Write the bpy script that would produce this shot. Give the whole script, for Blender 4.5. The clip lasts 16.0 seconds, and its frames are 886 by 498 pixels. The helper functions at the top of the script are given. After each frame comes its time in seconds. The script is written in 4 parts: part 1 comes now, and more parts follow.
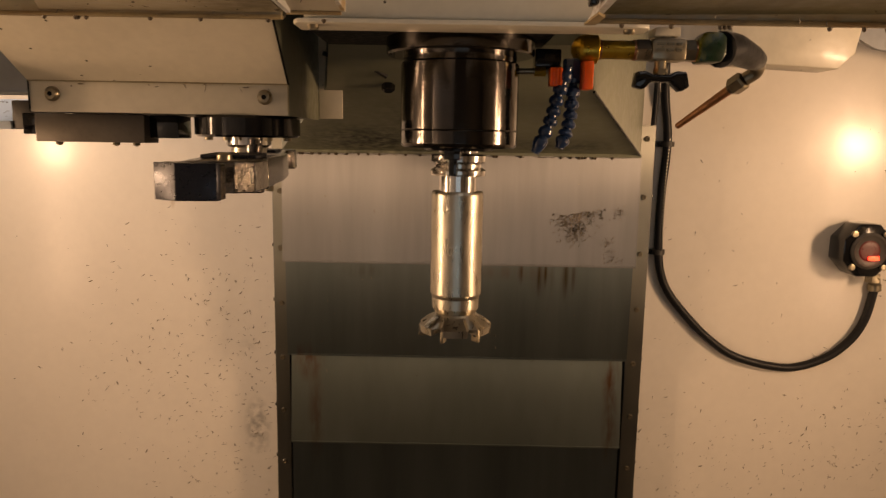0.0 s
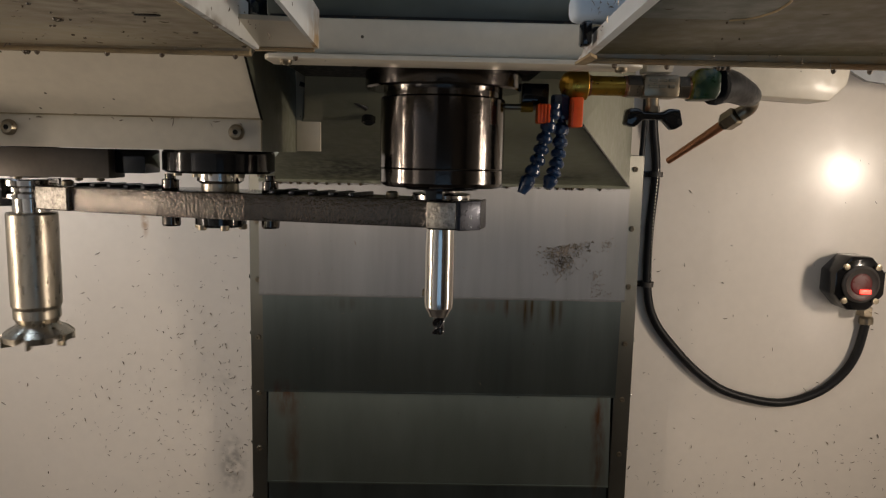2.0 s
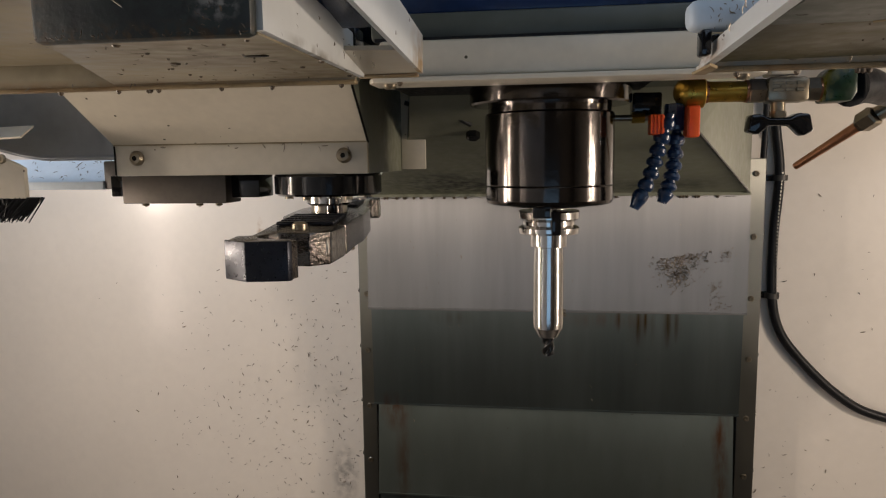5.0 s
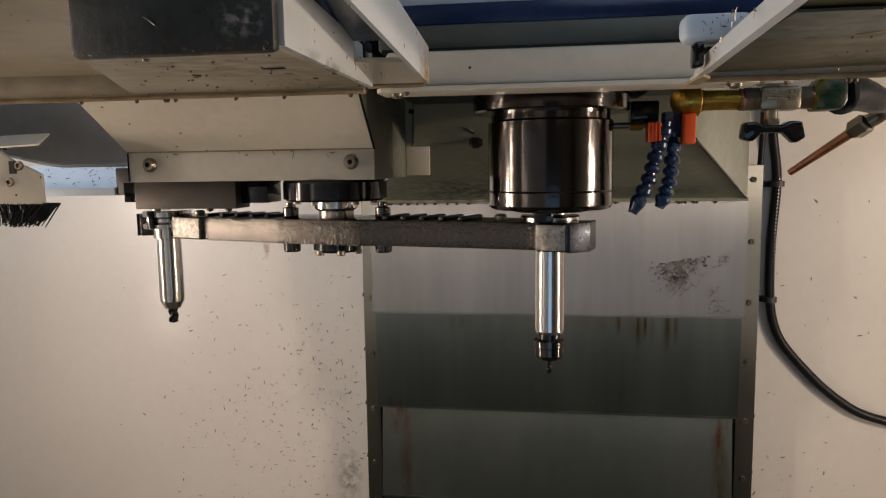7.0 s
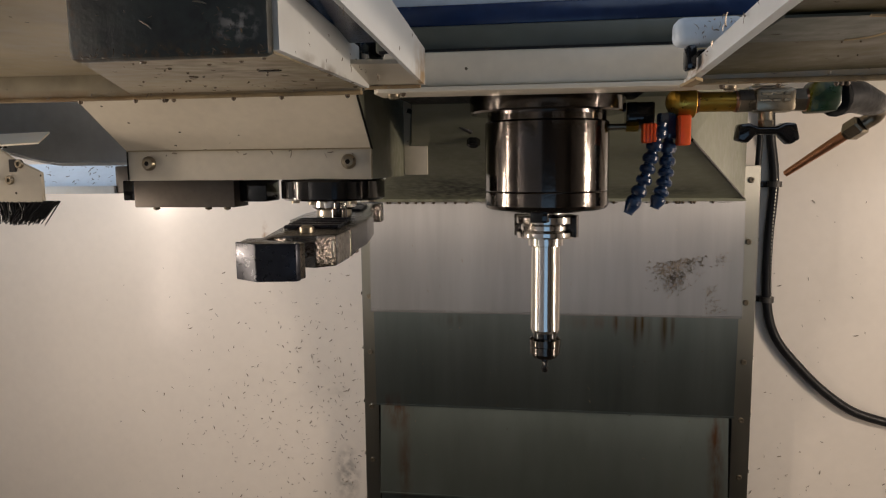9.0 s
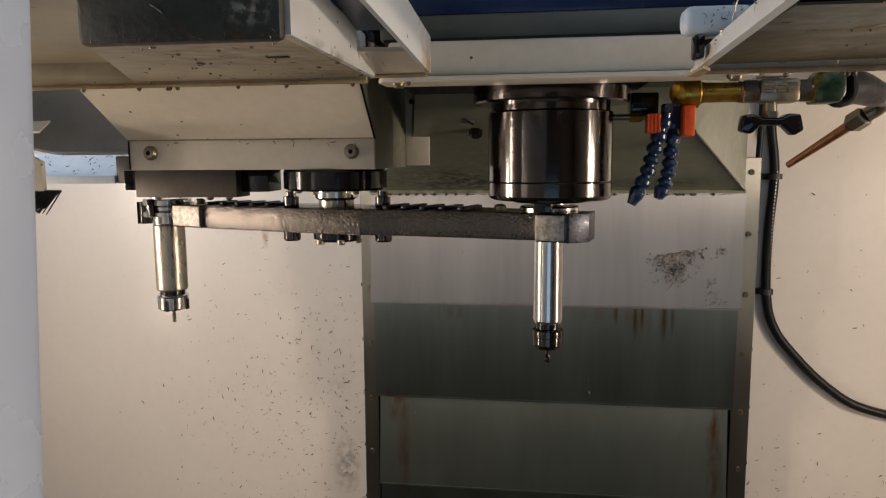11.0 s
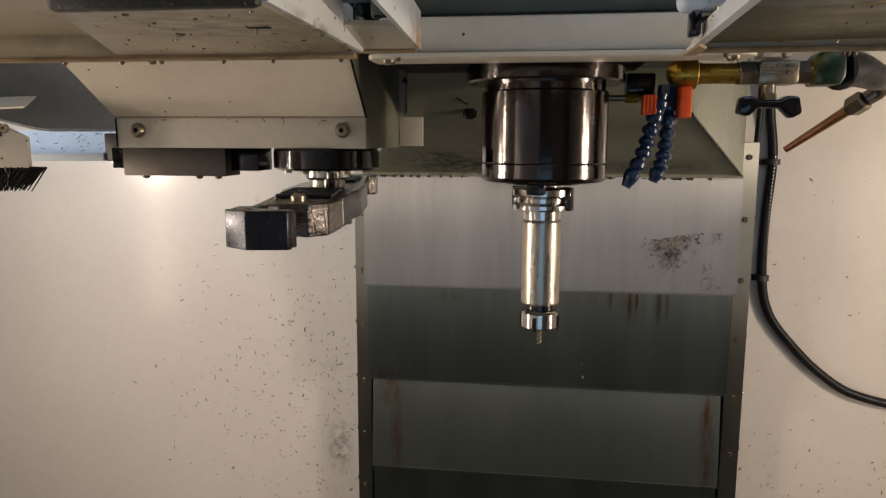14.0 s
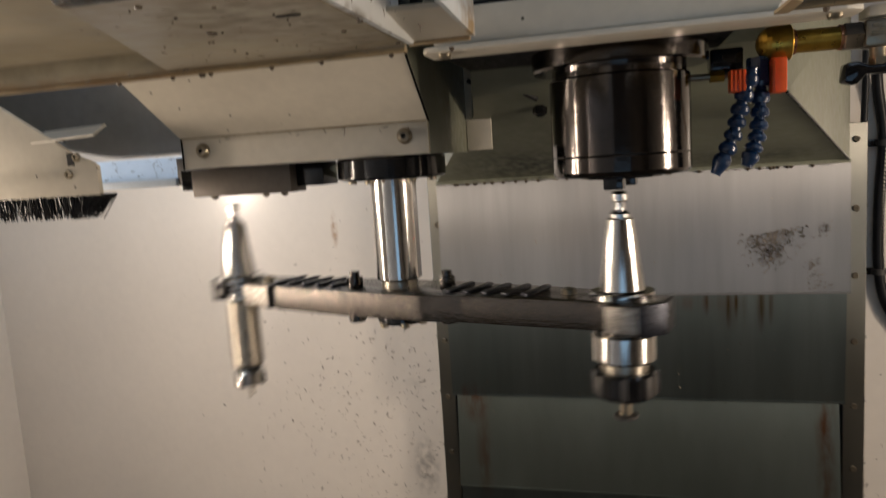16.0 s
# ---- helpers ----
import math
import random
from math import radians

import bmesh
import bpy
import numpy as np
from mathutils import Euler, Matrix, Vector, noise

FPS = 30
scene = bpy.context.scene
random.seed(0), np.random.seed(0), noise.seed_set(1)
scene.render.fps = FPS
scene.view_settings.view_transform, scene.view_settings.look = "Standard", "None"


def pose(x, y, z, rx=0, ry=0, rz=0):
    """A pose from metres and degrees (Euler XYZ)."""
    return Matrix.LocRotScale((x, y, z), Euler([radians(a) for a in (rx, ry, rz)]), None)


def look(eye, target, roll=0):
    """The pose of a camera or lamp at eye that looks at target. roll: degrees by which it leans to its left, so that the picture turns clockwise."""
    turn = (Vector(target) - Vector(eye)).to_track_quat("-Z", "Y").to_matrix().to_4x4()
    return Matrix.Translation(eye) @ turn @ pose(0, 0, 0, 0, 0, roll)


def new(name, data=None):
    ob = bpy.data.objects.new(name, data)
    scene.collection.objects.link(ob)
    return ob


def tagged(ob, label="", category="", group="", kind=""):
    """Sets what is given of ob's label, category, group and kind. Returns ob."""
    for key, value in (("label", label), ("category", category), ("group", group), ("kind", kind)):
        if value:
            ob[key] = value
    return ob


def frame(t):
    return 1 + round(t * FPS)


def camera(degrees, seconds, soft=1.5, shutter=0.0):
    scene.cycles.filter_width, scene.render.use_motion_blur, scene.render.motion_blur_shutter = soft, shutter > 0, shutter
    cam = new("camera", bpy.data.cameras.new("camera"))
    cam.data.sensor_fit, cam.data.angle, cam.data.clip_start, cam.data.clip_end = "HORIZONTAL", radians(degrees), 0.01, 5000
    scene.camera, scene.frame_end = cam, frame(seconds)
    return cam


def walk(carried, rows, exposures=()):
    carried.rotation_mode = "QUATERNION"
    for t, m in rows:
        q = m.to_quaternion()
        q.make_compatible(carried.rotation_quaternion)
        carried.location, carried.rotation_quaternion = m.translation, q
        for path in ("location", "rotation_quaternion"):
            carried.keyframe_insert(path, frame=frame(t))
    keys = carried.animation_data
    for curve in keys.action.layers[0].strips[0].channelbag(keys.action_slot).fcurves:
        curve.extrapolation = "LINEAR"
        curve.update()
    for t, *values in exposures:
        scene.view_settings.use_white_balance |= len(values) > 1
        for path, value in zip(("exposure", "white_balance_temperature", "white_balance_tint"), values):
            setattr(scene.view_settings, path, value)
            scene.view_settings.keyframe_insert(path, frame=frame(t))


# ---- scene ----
cam = camera(64.7, 16.0, soft=1.2, shutter=0.65)
PATH = [
    (0, (0.01, -0.047, 1.512), (-0.005, 1.928, 1.199), 1.0),
    (0.5, (0.014, -0.025, 1.521), (0.031, 1.953, 1.227), 1.9),
    (1, (0.017, -0.005, 1.528), (0.015, 1.973, 1.238), 1.0),
    (1.5, (0.015, -0.005, 1.531), (0.025, 1.977, 1.259), 1.2),
    (2, (0.013, -0.001, 1.534), (0.039, 1.982, 1.27), 1.3),
    (2.5, (0.017, 0.003, 1.539), (0.032, 1.988, 1.289), 1.0),
    (3, (0.011, 0.009, 1.541), (-0.117, 1.99, 1.297), 0.1),
    (3.5, (0.008, 0.015, 1.542), (-0.24, 1.984, 1.295), 0.2),
    (4, (0.01, 0.021, 1.545), (-0.264, 1.986, 1.292), -0.6),
    (6.5, (0.01, -0.004, 1.548), (-0.261, 1.963, 1.306), -0.9),
    (7, (0.01, -0.008, 1.547), (-0.267, 1.959, 1.314), -0.8),
    (7.5, (0.013, -0.01, 1.549), (-0.269, 1.956, 1.312), -0.7),
    (8, (0.014, -0.01, 1.549), (-0.264, 1.956, 1.313), -0.7),
    (8.5, (0.015, -0.012, 1.549), (-0.265, 1.955, 1.313), -0.6),
    (11, (0.008, -0.013, 1.546), (-0.261, 1.952, 1.288), -0.4),
    (11.5, (0.003, -0.015, 1.544), (-0.263, 1.951, 1.291), -0.4),
    (12, (0.003, -0.015, 1.541), (-0.257, 1.953, 1.291), -0.5),
    (12.5, (0.005, -0.016, 1.548), (-0.258, 1.95, 1.291), -0.2),
    (13, (0.004, -0.009, 1.544), (-0.265, 1.953, 1.26), 0.4),
    (13.5, (0.008, -0.007, 1.545), (-0.255, 1.955, 1.262), 0.5),
    (14, (0.014, -0.002, 1.542), (-0.249, 1.957, 1.239), 0.2),
    (14.5, (0.014, 0.008, 1.54), (-0.262, 1.96, 1.199), 0.8),
    (15, (0.011, 0.028, 1.543), (-0.359, 1.96, 1.182), 0.1),
    (15.5, (0.01, 0.046, 1.528), (-0.416, 1.965, 1.158), -1.0),
    (16, (0.021, 0.044, 1.527), (-0.483, 1.963, 1.273), -3.7),
]
EXPOSURES = [(0.0, -0.15, 11000, 28), (0.5, -0.31, 9400, 22), (1.0, -0.34, 7500, 16), (1.5, -0.35, 6600, 12), (2.0, -0.35, 6300, 11), (2.5, -0.35, 6150, 11), (3.0, -0.4, 6000, 11), (3.5, -0.2, 6000, 12), (4.2, -0.02, 6100, 12), (6.5, -0.03, 6300, 13.5), (11.0, 0.07, 6350, 13), (14.5, 0.08, 6350, 12.5), (15.5, 0.12, 6350, 12), (16.0, 0.03, 6350, 12)]
walk(cam, [(t, look(eye, target, roll)) for t, eye, target, roll in PATH], EXPOSURES)

# ---- light ----
world = bpy.data.worlds.new("workshop")
scene.world = world
world.use_nodes = True
world.node_tree.nodes["Background"].inputs["Color"].default_value = (0.55, 0.72, 1.0, 1)
world.node_tree.nodes["Background"].inputs["Strength"].default_value = 0.06

LAMP_R, LAMP_L = (1.33, 0.50, 1.51), (-1.26, 0.55, 1.46)
WATTS_R, WATTS_L, STRIP_WATTS, DOOR_WATTS, ROOF_WATTS = 6.3, 3.7, 8.2, 1.0, 2.1
WARM = (1.0, 0.83, 0.65)


def area(name, m, watts, colour, sx, sy=None, shape="RECTANGLE"):
    d = bpy.data.lights.new(name, "AREA")
    d.shape, d.size, d.size_y = shape, sx, sy or sx
    d.energy, d.color = watts, colour
    ob = new(name, d)
    ob.matrix_world = m
    return ob


area("work_light", look((LAMP_R[0] - 0.035, LAMP_R[1] + 0.02, LAMP_R[2]), (0.0, 1.0, 1.35)), WATTS_R, WARM, 0.09, shape="DISK")
area("work_light", look((LAMP_L[0] + 0.035, LAMP_L[1] + 0.02, LAMP_L[2]), (0.0, 1.0, 1.35)), WATTS_L, WARM, 0.09, shape="DISK")
for side in (-1, 1):
    area("strip_light", pose(side * 1.355, 0.35, 1.32, 90, 0, 90 * side + 14 * side), STRIP_WATTS, WARM, 0.055, 0.80)
area("door_daylight", look((0.02, -0.69, 1.18), (0.02, 1.0, 1.18)), DOOR_WATTS, (0.45, 0.72, 1.0), 0.80, 0.52)
area("rail_fill", look((-0.85, 0.90, 2.2), (-0.75, 0.95, 1.5)), 4.0, (0.66, 0.82, 1.0), 0.4, 0.3)
area("roof_daylight", look((0.45, -0.05, 2.25), (-0.1, 0.45, 1.6)), ROOF_WATTS, (0.66, 0.82, 1.0), 1.2, 0.5)


# ---- materials ----
def material(name, colour, rough=0.5, metal=0.0, vary=0.12, scale=14.0, fine=160.0, bump=0.08, dirt=0.0, dirt_colour=(0.05, 0.04, 0.025), stretch=(1, 1, 1), coat=0.0, stains=(), specks=0.0, depth=0.002, gloss_vary=1.0, stain_grain=70.0, brushed=0.0):
    """Paint, metal or rubber with two scales of variation, dirt patches, specks and local stains."""
    m = bpy.data.materials.new(name)
    m.use_nodes = True
    nt = m.node_tree
    n, l = nt.nodes, nt.links
    b = n["Principled BSDF"]
    geo = n.new("ShaderNodeNewGeometry")
    tex = n.new("ShaderNodeTexCoord")
    mp = n.new("ShaderNodeMapping")
    mp.inputs["Scale"].default_value = stretch
    l.new(tex.outputs["Object"], mp.inputs["Vector"])

    def noise_node(sc, detail=4.0, vec=None):
        x = n.new("ShaderNodeTexNoise")
        x.inputs["Scale"].default_value, x.inputs["Detail"].default_value = sc, detail
        l.new(vec or mp.outputs["Vector"], x.inputs["Vector"])
        return x.outputs["Fac"]

    def math_node(op, a, c):
        x = n.new("ShaderNodeMath")
        x.operation = op
        for i, v in enumerate((a, c)):
            if isinstance(v, (int, float)):
                x.inputs[i].default_value = v
            else:
                l.new(v, x.inputs[i])
        return x.outputs[0]

    def remap(v, a, c, lo=0.0, hi=1.0):
        x = n.new("ShaderNodeMapRange")
        for k, w in (("From Min", a), ("From Max", c), ("To Min", lo), ("To Max", hi)):
            x.inputs[k].default_value = w
        l.new(v, x.inputs["Value"])
        return x.outputs["Result"]

    def mix(fac, a, c):
        x = n.new("ShaderNodeMix")
        x.data_type = "RGBA"
        for key, v in ((0, fac), (6, a), (7, c)):
            if isinstance(v, (int, float)):
                x.inputs[key].default_value = v
            elif isinstance(v, tuple):
                x.inputs[key].default_value = (*v, 1)
            else:
                l.new(v, x.inputs[key])
        return x.outputs[2]

    big, small = noise_node(scale), noise_node(fine, 6.0)
    dark = tuple(c * (1 - 2 * vary) for c in colour)
    light = tuple(min(1.0, c * (1 + vary)) for c in colour)
    col = mix(remap(math_node("ADD", math_node("MULTIPLY", big, 0.65), math_node("MULTIPLY", small, 0.35)), 0.32, 0.68), dark, light)
    if dirt:
        d = remap(noise_node(scale * 0.45, 8.0), 0.5, 0.72, 0.0, dirt)
        col = mix(d, col, dirt_colour)
    if specks:
        v = n.new("ShaderNodeTexVoronoi")
        v.inputs["Scale"].default_value = specks
        l.new(tex.outputs["Object"], v.inputs["Vector"])
        sep = n.new("ShaderNodeSeparateColor")
        l.new(v.outputs["Color"], sep.inputs["Color"])
        rare = math_node("GREATER_THAN", sep.outputs[0], 0.72)
        col = mix(math_node("MULTIPLY", math_node("LESS_THAN", v.outputs["Distance"], 0.085), rare), col, (0.06, 0.05, 0.03))
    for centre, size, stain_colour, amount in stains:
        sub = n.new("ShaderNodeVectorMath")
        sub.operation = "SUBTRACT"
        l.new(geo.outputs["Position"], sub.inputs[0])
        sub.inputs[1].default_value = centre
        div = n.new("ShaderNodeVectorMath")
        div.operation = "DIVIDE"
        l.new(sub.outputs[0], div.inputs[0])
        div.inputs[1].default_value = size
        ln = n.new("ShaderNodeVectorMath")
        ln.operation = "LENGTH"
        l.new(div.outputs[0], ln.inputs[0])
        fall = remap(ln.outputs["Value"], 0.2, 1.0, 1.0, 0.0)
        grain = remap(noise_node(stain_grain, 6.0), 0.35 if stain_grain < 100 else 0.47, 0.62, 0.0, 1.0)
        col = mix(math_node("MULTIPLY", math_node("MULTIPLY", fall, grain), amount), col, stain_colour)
    l.new(col, b.inputs["Base Color"])
    b.inputs["Metallic"].default_value = metal
    l.new(remap(small, 0.3, 0.7, max(0.02, rough * (1 - 0.2 * gloss_vary)), min(1.0, rough * (1 + 0.25 * gloss_vary))), b.inputs["Roughness"])
    if brushed:
        tg = n.new("ShaderNodeCombineXYZ")
        tg.inputs["X"].default_value = 1.0
        l.new(tg.outputs["Vector"], b.inputs["Tangent"])
        b.inputs["Anisotropic"].default_value = brushed
    b.inputs["Coat Weight"].default_value = coat
    b.inputs["Coat Roughness"].default_value = 0.18
    if bump:
        bp = n.new("ShaderNodeBump")
        bp.inputs["Strength"].default_value, bp.inputs["Distance"].default_value = bump, depth
        l.new(math_node("ADD", small, math_node("MULTIPLY", big, 0.6)), bp.inputs["Height"])
        l.new(bp.outputs["Normal"], b.inputs["Normal"])
    return m


def glowing(name, colour, strength):
    m = material(name, colour, 0.3)
    b = m.node_tree.nodes["Principled BSDF"]
    b.inputs["Emission Color"].default_value = (*colour, 1)
    b.inputs["Emission Strength"].default_value = strength
    return m


RUST, DRIP, SOOT = (0.15, 0.055, 0.018), (0.065, 0.042, 0.014), (0.03, 0.03, 0.03)
WALL = material("cream wall paint", (0.76, 0.70, 0.625), 0.38, vary=0.03, scale=3.0, fine=60, bump=0.0, dirt=0.10, dirt_colour=(0.5, 0.42, 0.3), coat=0.42,
                stains=(((-0.388, 1.38, 0.90), (0.035, 0.05, 0.08), SOOT, 0.75), ((-0.55, 1.38, 1.40), (0.010, 0.05, 0.045), (0.32, 0.15, 0.035), 1.0), ((-0.40, 1.38, 1.08), (0.03, 0.05, 0.02), SOOT, 0.2)))
CREAM = material("cream machine paint", (0.60, 0.545, 0.44), 0.4, vary=0.07, scale=7, fine=90, bump=0.05, dirt=0.25, dirt_colour=(0.25, 0.2, 0.13), specks=60.0, coat=0.15)
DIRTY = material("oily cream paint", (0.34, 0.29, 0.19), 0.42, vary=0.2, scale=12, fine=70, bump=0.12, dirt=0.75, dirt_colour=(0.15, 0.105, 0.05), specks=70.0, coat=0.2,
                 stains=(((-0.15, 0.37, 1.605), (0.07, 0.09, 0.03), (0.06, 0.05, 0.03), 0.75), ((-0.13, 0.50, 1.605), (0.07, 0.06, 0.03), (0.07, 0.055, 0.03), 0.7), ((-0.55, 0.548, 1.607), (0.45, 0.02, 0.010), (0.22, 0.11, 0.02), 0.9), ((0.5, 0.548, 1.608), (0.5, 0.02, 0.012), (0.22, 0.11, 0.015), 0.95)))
RUSTY = material("rusted sheet edge", (0.34, 0.255, 0.14), 0.55, vary=0.25, scale=22, fine=120, bump=0.2, dirt=0.9, dirt_colour=(0.22, 0.10, 0.025))
WHITE = material("chipped white paint", (0.66, 0.68, 0.68), 0.42, vary=0.06, scale=10, fine=120, bump=0.06, dirt=0.35, dirt_colour=(0.3, 0.3, 0.26), specks=55.0,
                 stains=(((-0.079, 0.535, 1.618), (0.02, 0.055, 0.03), (0.33, 0.20, 0.06), 0.9), ((-0.114, 0.40, 1.604), (0.02, 0.10, 0.006), (0.10, 0.07, 0.03), 0.9), ((0.122, 0.52, 1.616), (0.02, 0.06, 0.012), (0.25, 0.13, 0.04), 0.9)))
BLUEWHITE = material("blue white, daylight tinted", (0.66, 0.74, 0.82), 0.4, vary=0.06, scale=14, fine=120, bump=0.05, dirt=0.3, dirt_colour=(0.3, 0.33, 0.36), specks=60.0)
FLAKED = material("flaking black paint", (0.022, 0.030, 0.027), 0.42, 0.1, vary=0.3, scale=40, fine=160, bump=0.2, dirt=0.5, dirt_colour=(0.05, 0.05, 0.045), coat=0.1, stain_grain=230.0,
                  stains=(((-0.122, 0.288, 1.612), (0.024, 0.02, 0.017), (0.004, 0.004, 0.004), 1.0), ((-0.118, 0.288, 1.611), (0.013, 0.02, 0.010), (0.28, 0.27, 0.25), 0.95), ((-0.15, 0.288, 1.599), (0.09, 0.02, 0.007), (0.05, 0.03, 0.012), 1.0), ((-0.198, 0.288, 1.61), (0.006, 0.02, 0.03), (0.06, 0.035, 0.012), 1.0), ((-0.152, 0.288, 1.612), (0.004, 0.02, 0.004), (0.006, 0.006, 0.006), 1.0)))
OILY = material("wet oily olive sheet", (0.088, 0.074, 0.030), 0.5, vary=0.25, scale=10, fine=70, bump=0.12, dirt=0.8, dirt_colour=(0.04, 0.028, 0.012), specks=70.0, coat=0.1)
DOORPAINT = material("smooth pale door paint, tinted blue", (0.42, 0.48, 0.58), 0.25, vary=0.03, scale=4, fine=50, bump=0.02, coat=0.4)
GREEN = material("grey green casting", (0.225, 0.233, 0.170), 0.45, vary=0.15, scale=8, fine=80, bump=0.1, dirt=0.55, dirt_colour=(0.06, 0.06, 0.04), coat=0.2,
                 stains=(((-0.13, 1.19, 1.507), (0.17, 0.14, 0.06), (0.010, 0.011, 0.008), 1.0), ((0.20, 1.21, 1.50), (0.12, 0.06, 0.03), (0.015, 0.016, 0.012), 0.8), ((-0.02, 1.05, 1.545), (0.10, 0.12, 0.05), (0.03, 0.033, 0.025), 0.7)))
GREYSHEET = material("dull grey sheet", (0.27, 0.285, 0.30), 0.4, 0.3, vary=0.12, scale=6, fine=80, bump=0.05, dirt=0.3)
STEEL = material("brushed way cover steel", (0.172, 0.204, 0.204), 0.46, 0.97, brushed=0.95, vary=0.11, scale=13, fine=60, bump=0.0, dirt=0.5, dirt_colour=(0.085, 0.125, 0.12), stretch=(1, 1, 0.09), gloss_vary=0.3,
                 stains=(((-0.265, 1.29, 1.07), (0.035, 0.08, 0.05), RUST, 0.9), ((0.34, 1.29, 1.04), (0.02, 0.08, 0.07), RUST, 0.85), ((0.34, 1.29, 0.95), (0.018, 0.08, 0.1), RUST, 0.7),
                         ((0.150, 1.28, 1.262), (0.006, 0.05, 0.03), DRIP, 1.0), ((0.185, 1.28, 1.258), (0.006, 0.05, 0.05), DRIP, 1.0), ((0.197, 1.28, 1.262), (0.004, 0.05, 0.035), DRIP, 1.0), ((0.235, 1.28, 1.255), (0.007, 0.05, 0.055), DRIP, 1.0), ((0.25, 1.28, 1.258), (0.005, 0.05, 0.045), DRIP, 1.0), ((0.21, 1.28, 1.25), (0.06, 0.05, 0.05), DRIP, 0.4), ((-0.15, 1.28, 1.26), (0.05, 0.05, 0.02), DRIP, 0.4), ((-0.25, 1.29, 0.96), (0.02, 0.08, 0.12), RUST, 0.5), ((0.12, 1.28, 1.26), (0.1, 0.05, 0.02), RUST, 0.3)))
STEEL_LIT = material("brushed cover steel, lighter copy", (0.222, 0.222, 0.224), 0.40, 0.97, brushed=0.96, vary=0.10, scale=13, fine=60, bump=0.0, dirt=0.2, dirt_colour=(0.17, 0.165, 0.16), stretch=(1, 1, 0.09), gloss_vary=0.3)
RUSTED_LIT = material("rust-stained steel, lightened copy", (0.235, 0.270, 0.250), 0.48, 0.95, brushed=0.94, vary=0.08, scale=8, fine=34, bump=0.0, dirt=0.4, dirt_colour=(0.09, 0.115, 0.09), stretch=(1, 1, 0.3), gloss_vary=0.3,
                stains=(((-0.265, 1.29, 1.07), (0.035, 0.08, 0.05), RUST, 0.9), ((0.34, 1.29, 1.04), (0.02, 0.08, 0.07), RUST, 0.85), ((0.34, 1.29, 0.95), (0.018, 0.08, 0.1), RUST, 0.7), ((-0.25, 1.29, 0.96), (0.02, 0.08, 0.12), RUST, 0.5)))
STRIP = material("zinc strip", (0.25, 0.245, 0.215), 0.42, 0.95, brushed=0.95, vary=0.03, scale=14, fine=40, bump=0.0, gloss_vary=0.2, dirt=0.10, dirt_colour=(0.15, 0.12, 0.08))
CHROME = material("bright ground steel", (0.62, 0.60, 0.57), 0.13, 1.0, vary=0.06, scale=12, fine=220, bump=0.015)
SATIN = material("satin gilt steel", (0.46, 0.42, 0.35), 0.30, 1.0, vary=0.08, scale=10, fine=200, bump=0.03, stretch=(1, 1, 0.2))
SPINDLE = material("dark polished spindle steel", (0.090, 0.081, 0.075), 0.125, 1.0, vary=0.1, scale=30, fine=300, bump=0.03)
BLACK = material("oily black steel", (0.009, 0.009, 0.010), 0.09, 0.2, vary=0.2, scale=20, fine=160, bump=0.02, coat=0.15)
FLATBLACK = material("flat black, reflections cut", (0.005, 0.005, 0.005), 0.55, vary=0.3, scale=25, fine=160, bump=0.1)
FLATBLACK.node_tree.nodes["Principled BSDF"].inputs["Specular IOR Level"].default_value = 0.12
PANELGREEN = material("dark grey green paint", (0.075, 0.085, 0.072), 0.42, vary=0.12, scale=9, fine=80, bump=0.06, dirt=0.4, dirt_colour=(0.05, 0.05, 0.04), specks=60.0)
BLOCK = material("dull dark casting", (0.075, 0.068, 0.062), 0.5, 0.3, vary=0.2, scale=16, fine=160, bump=0.15)
GUIDE = material("dull brown grey steel", (0.15, 0.128, 0.108), 0.45, 0.5, vary=0.15, scale=16, fine=160, bump=0.1)
ARM = material("rough oily arm casting", (0.115, 0.103, 0.092), 0.16, 0.97, vary=0.12, scale=150, fine=320, bump=0.35, depth=0.003)
ARMEND = material("smooth arm steel, dark navy", (0.018, 0.020, 0.028), 0.3, 0.6, vary=0.12, scale=40, fine=260, bump=0.03)
WORN_LIT = material("worn arm casting, lightened for glints", (0.40, 0.37, 0.33), 0.35, 0.9, vary=0.3, scale=190, fine=400, bump=0.4, depth=0.003)
RUBBER = material("black rubber hose", (0.014, 0.014, 0.015), 0.42, vary=0.2, scale=30, fine=200, bump=0.1)
RUBBER.node_tree.nodes["Principled BSDF"].inputs["Specular IOR Level"].default_value = 0.22
BRASS = material("oily brass", (0.50, 0.31, 0.05), 0.32, 0.9, vary=0.14, scale=30, fine=160, bump=0.05)
NICKEL = material("nickelled fitting", (0.31, 0.265, 0.195), 0.33, 0.9, vary=0.14, scale=40, fine=200, bump=0.02)
COPPER = material("copper pipe", (0.50, 0.24, 0.13), 0.32, 0.9, vary=0.15, scale=30, fine=160, bump=0.05)
BLUE = material("blue hose plastic", (0.006, 0.026, 0.075), 0.3, vary=0.15, scale=40, fine=160, bump=0.05, coat=0.4)
ORANGE = material("orange plastic", (0.78, 0.10, 0.012), 0.4, vary=0.1, scale=40, fine=160, bump=0.05)
GREENTAG = material("green valve body", (0.004, 0.022, 0.007), 0.3, vary=0.3, scale=90, fine=160, bump=0.1, dirt=0.35, dirt_colour=(0.5, 0.42, 0.03))
CHIPS = material("curled metal chips", (0.24, 0.205, 0.165), 0.38, 0.8, vary=0.4, scale=80, fine=300, bump=0.1)
DARKCHIPS = material("dark dried chips", (0.085, 0.060, 0.036), 0.5, 0.2, vary=0.4, scale=80, fine=300, bump=0.1)
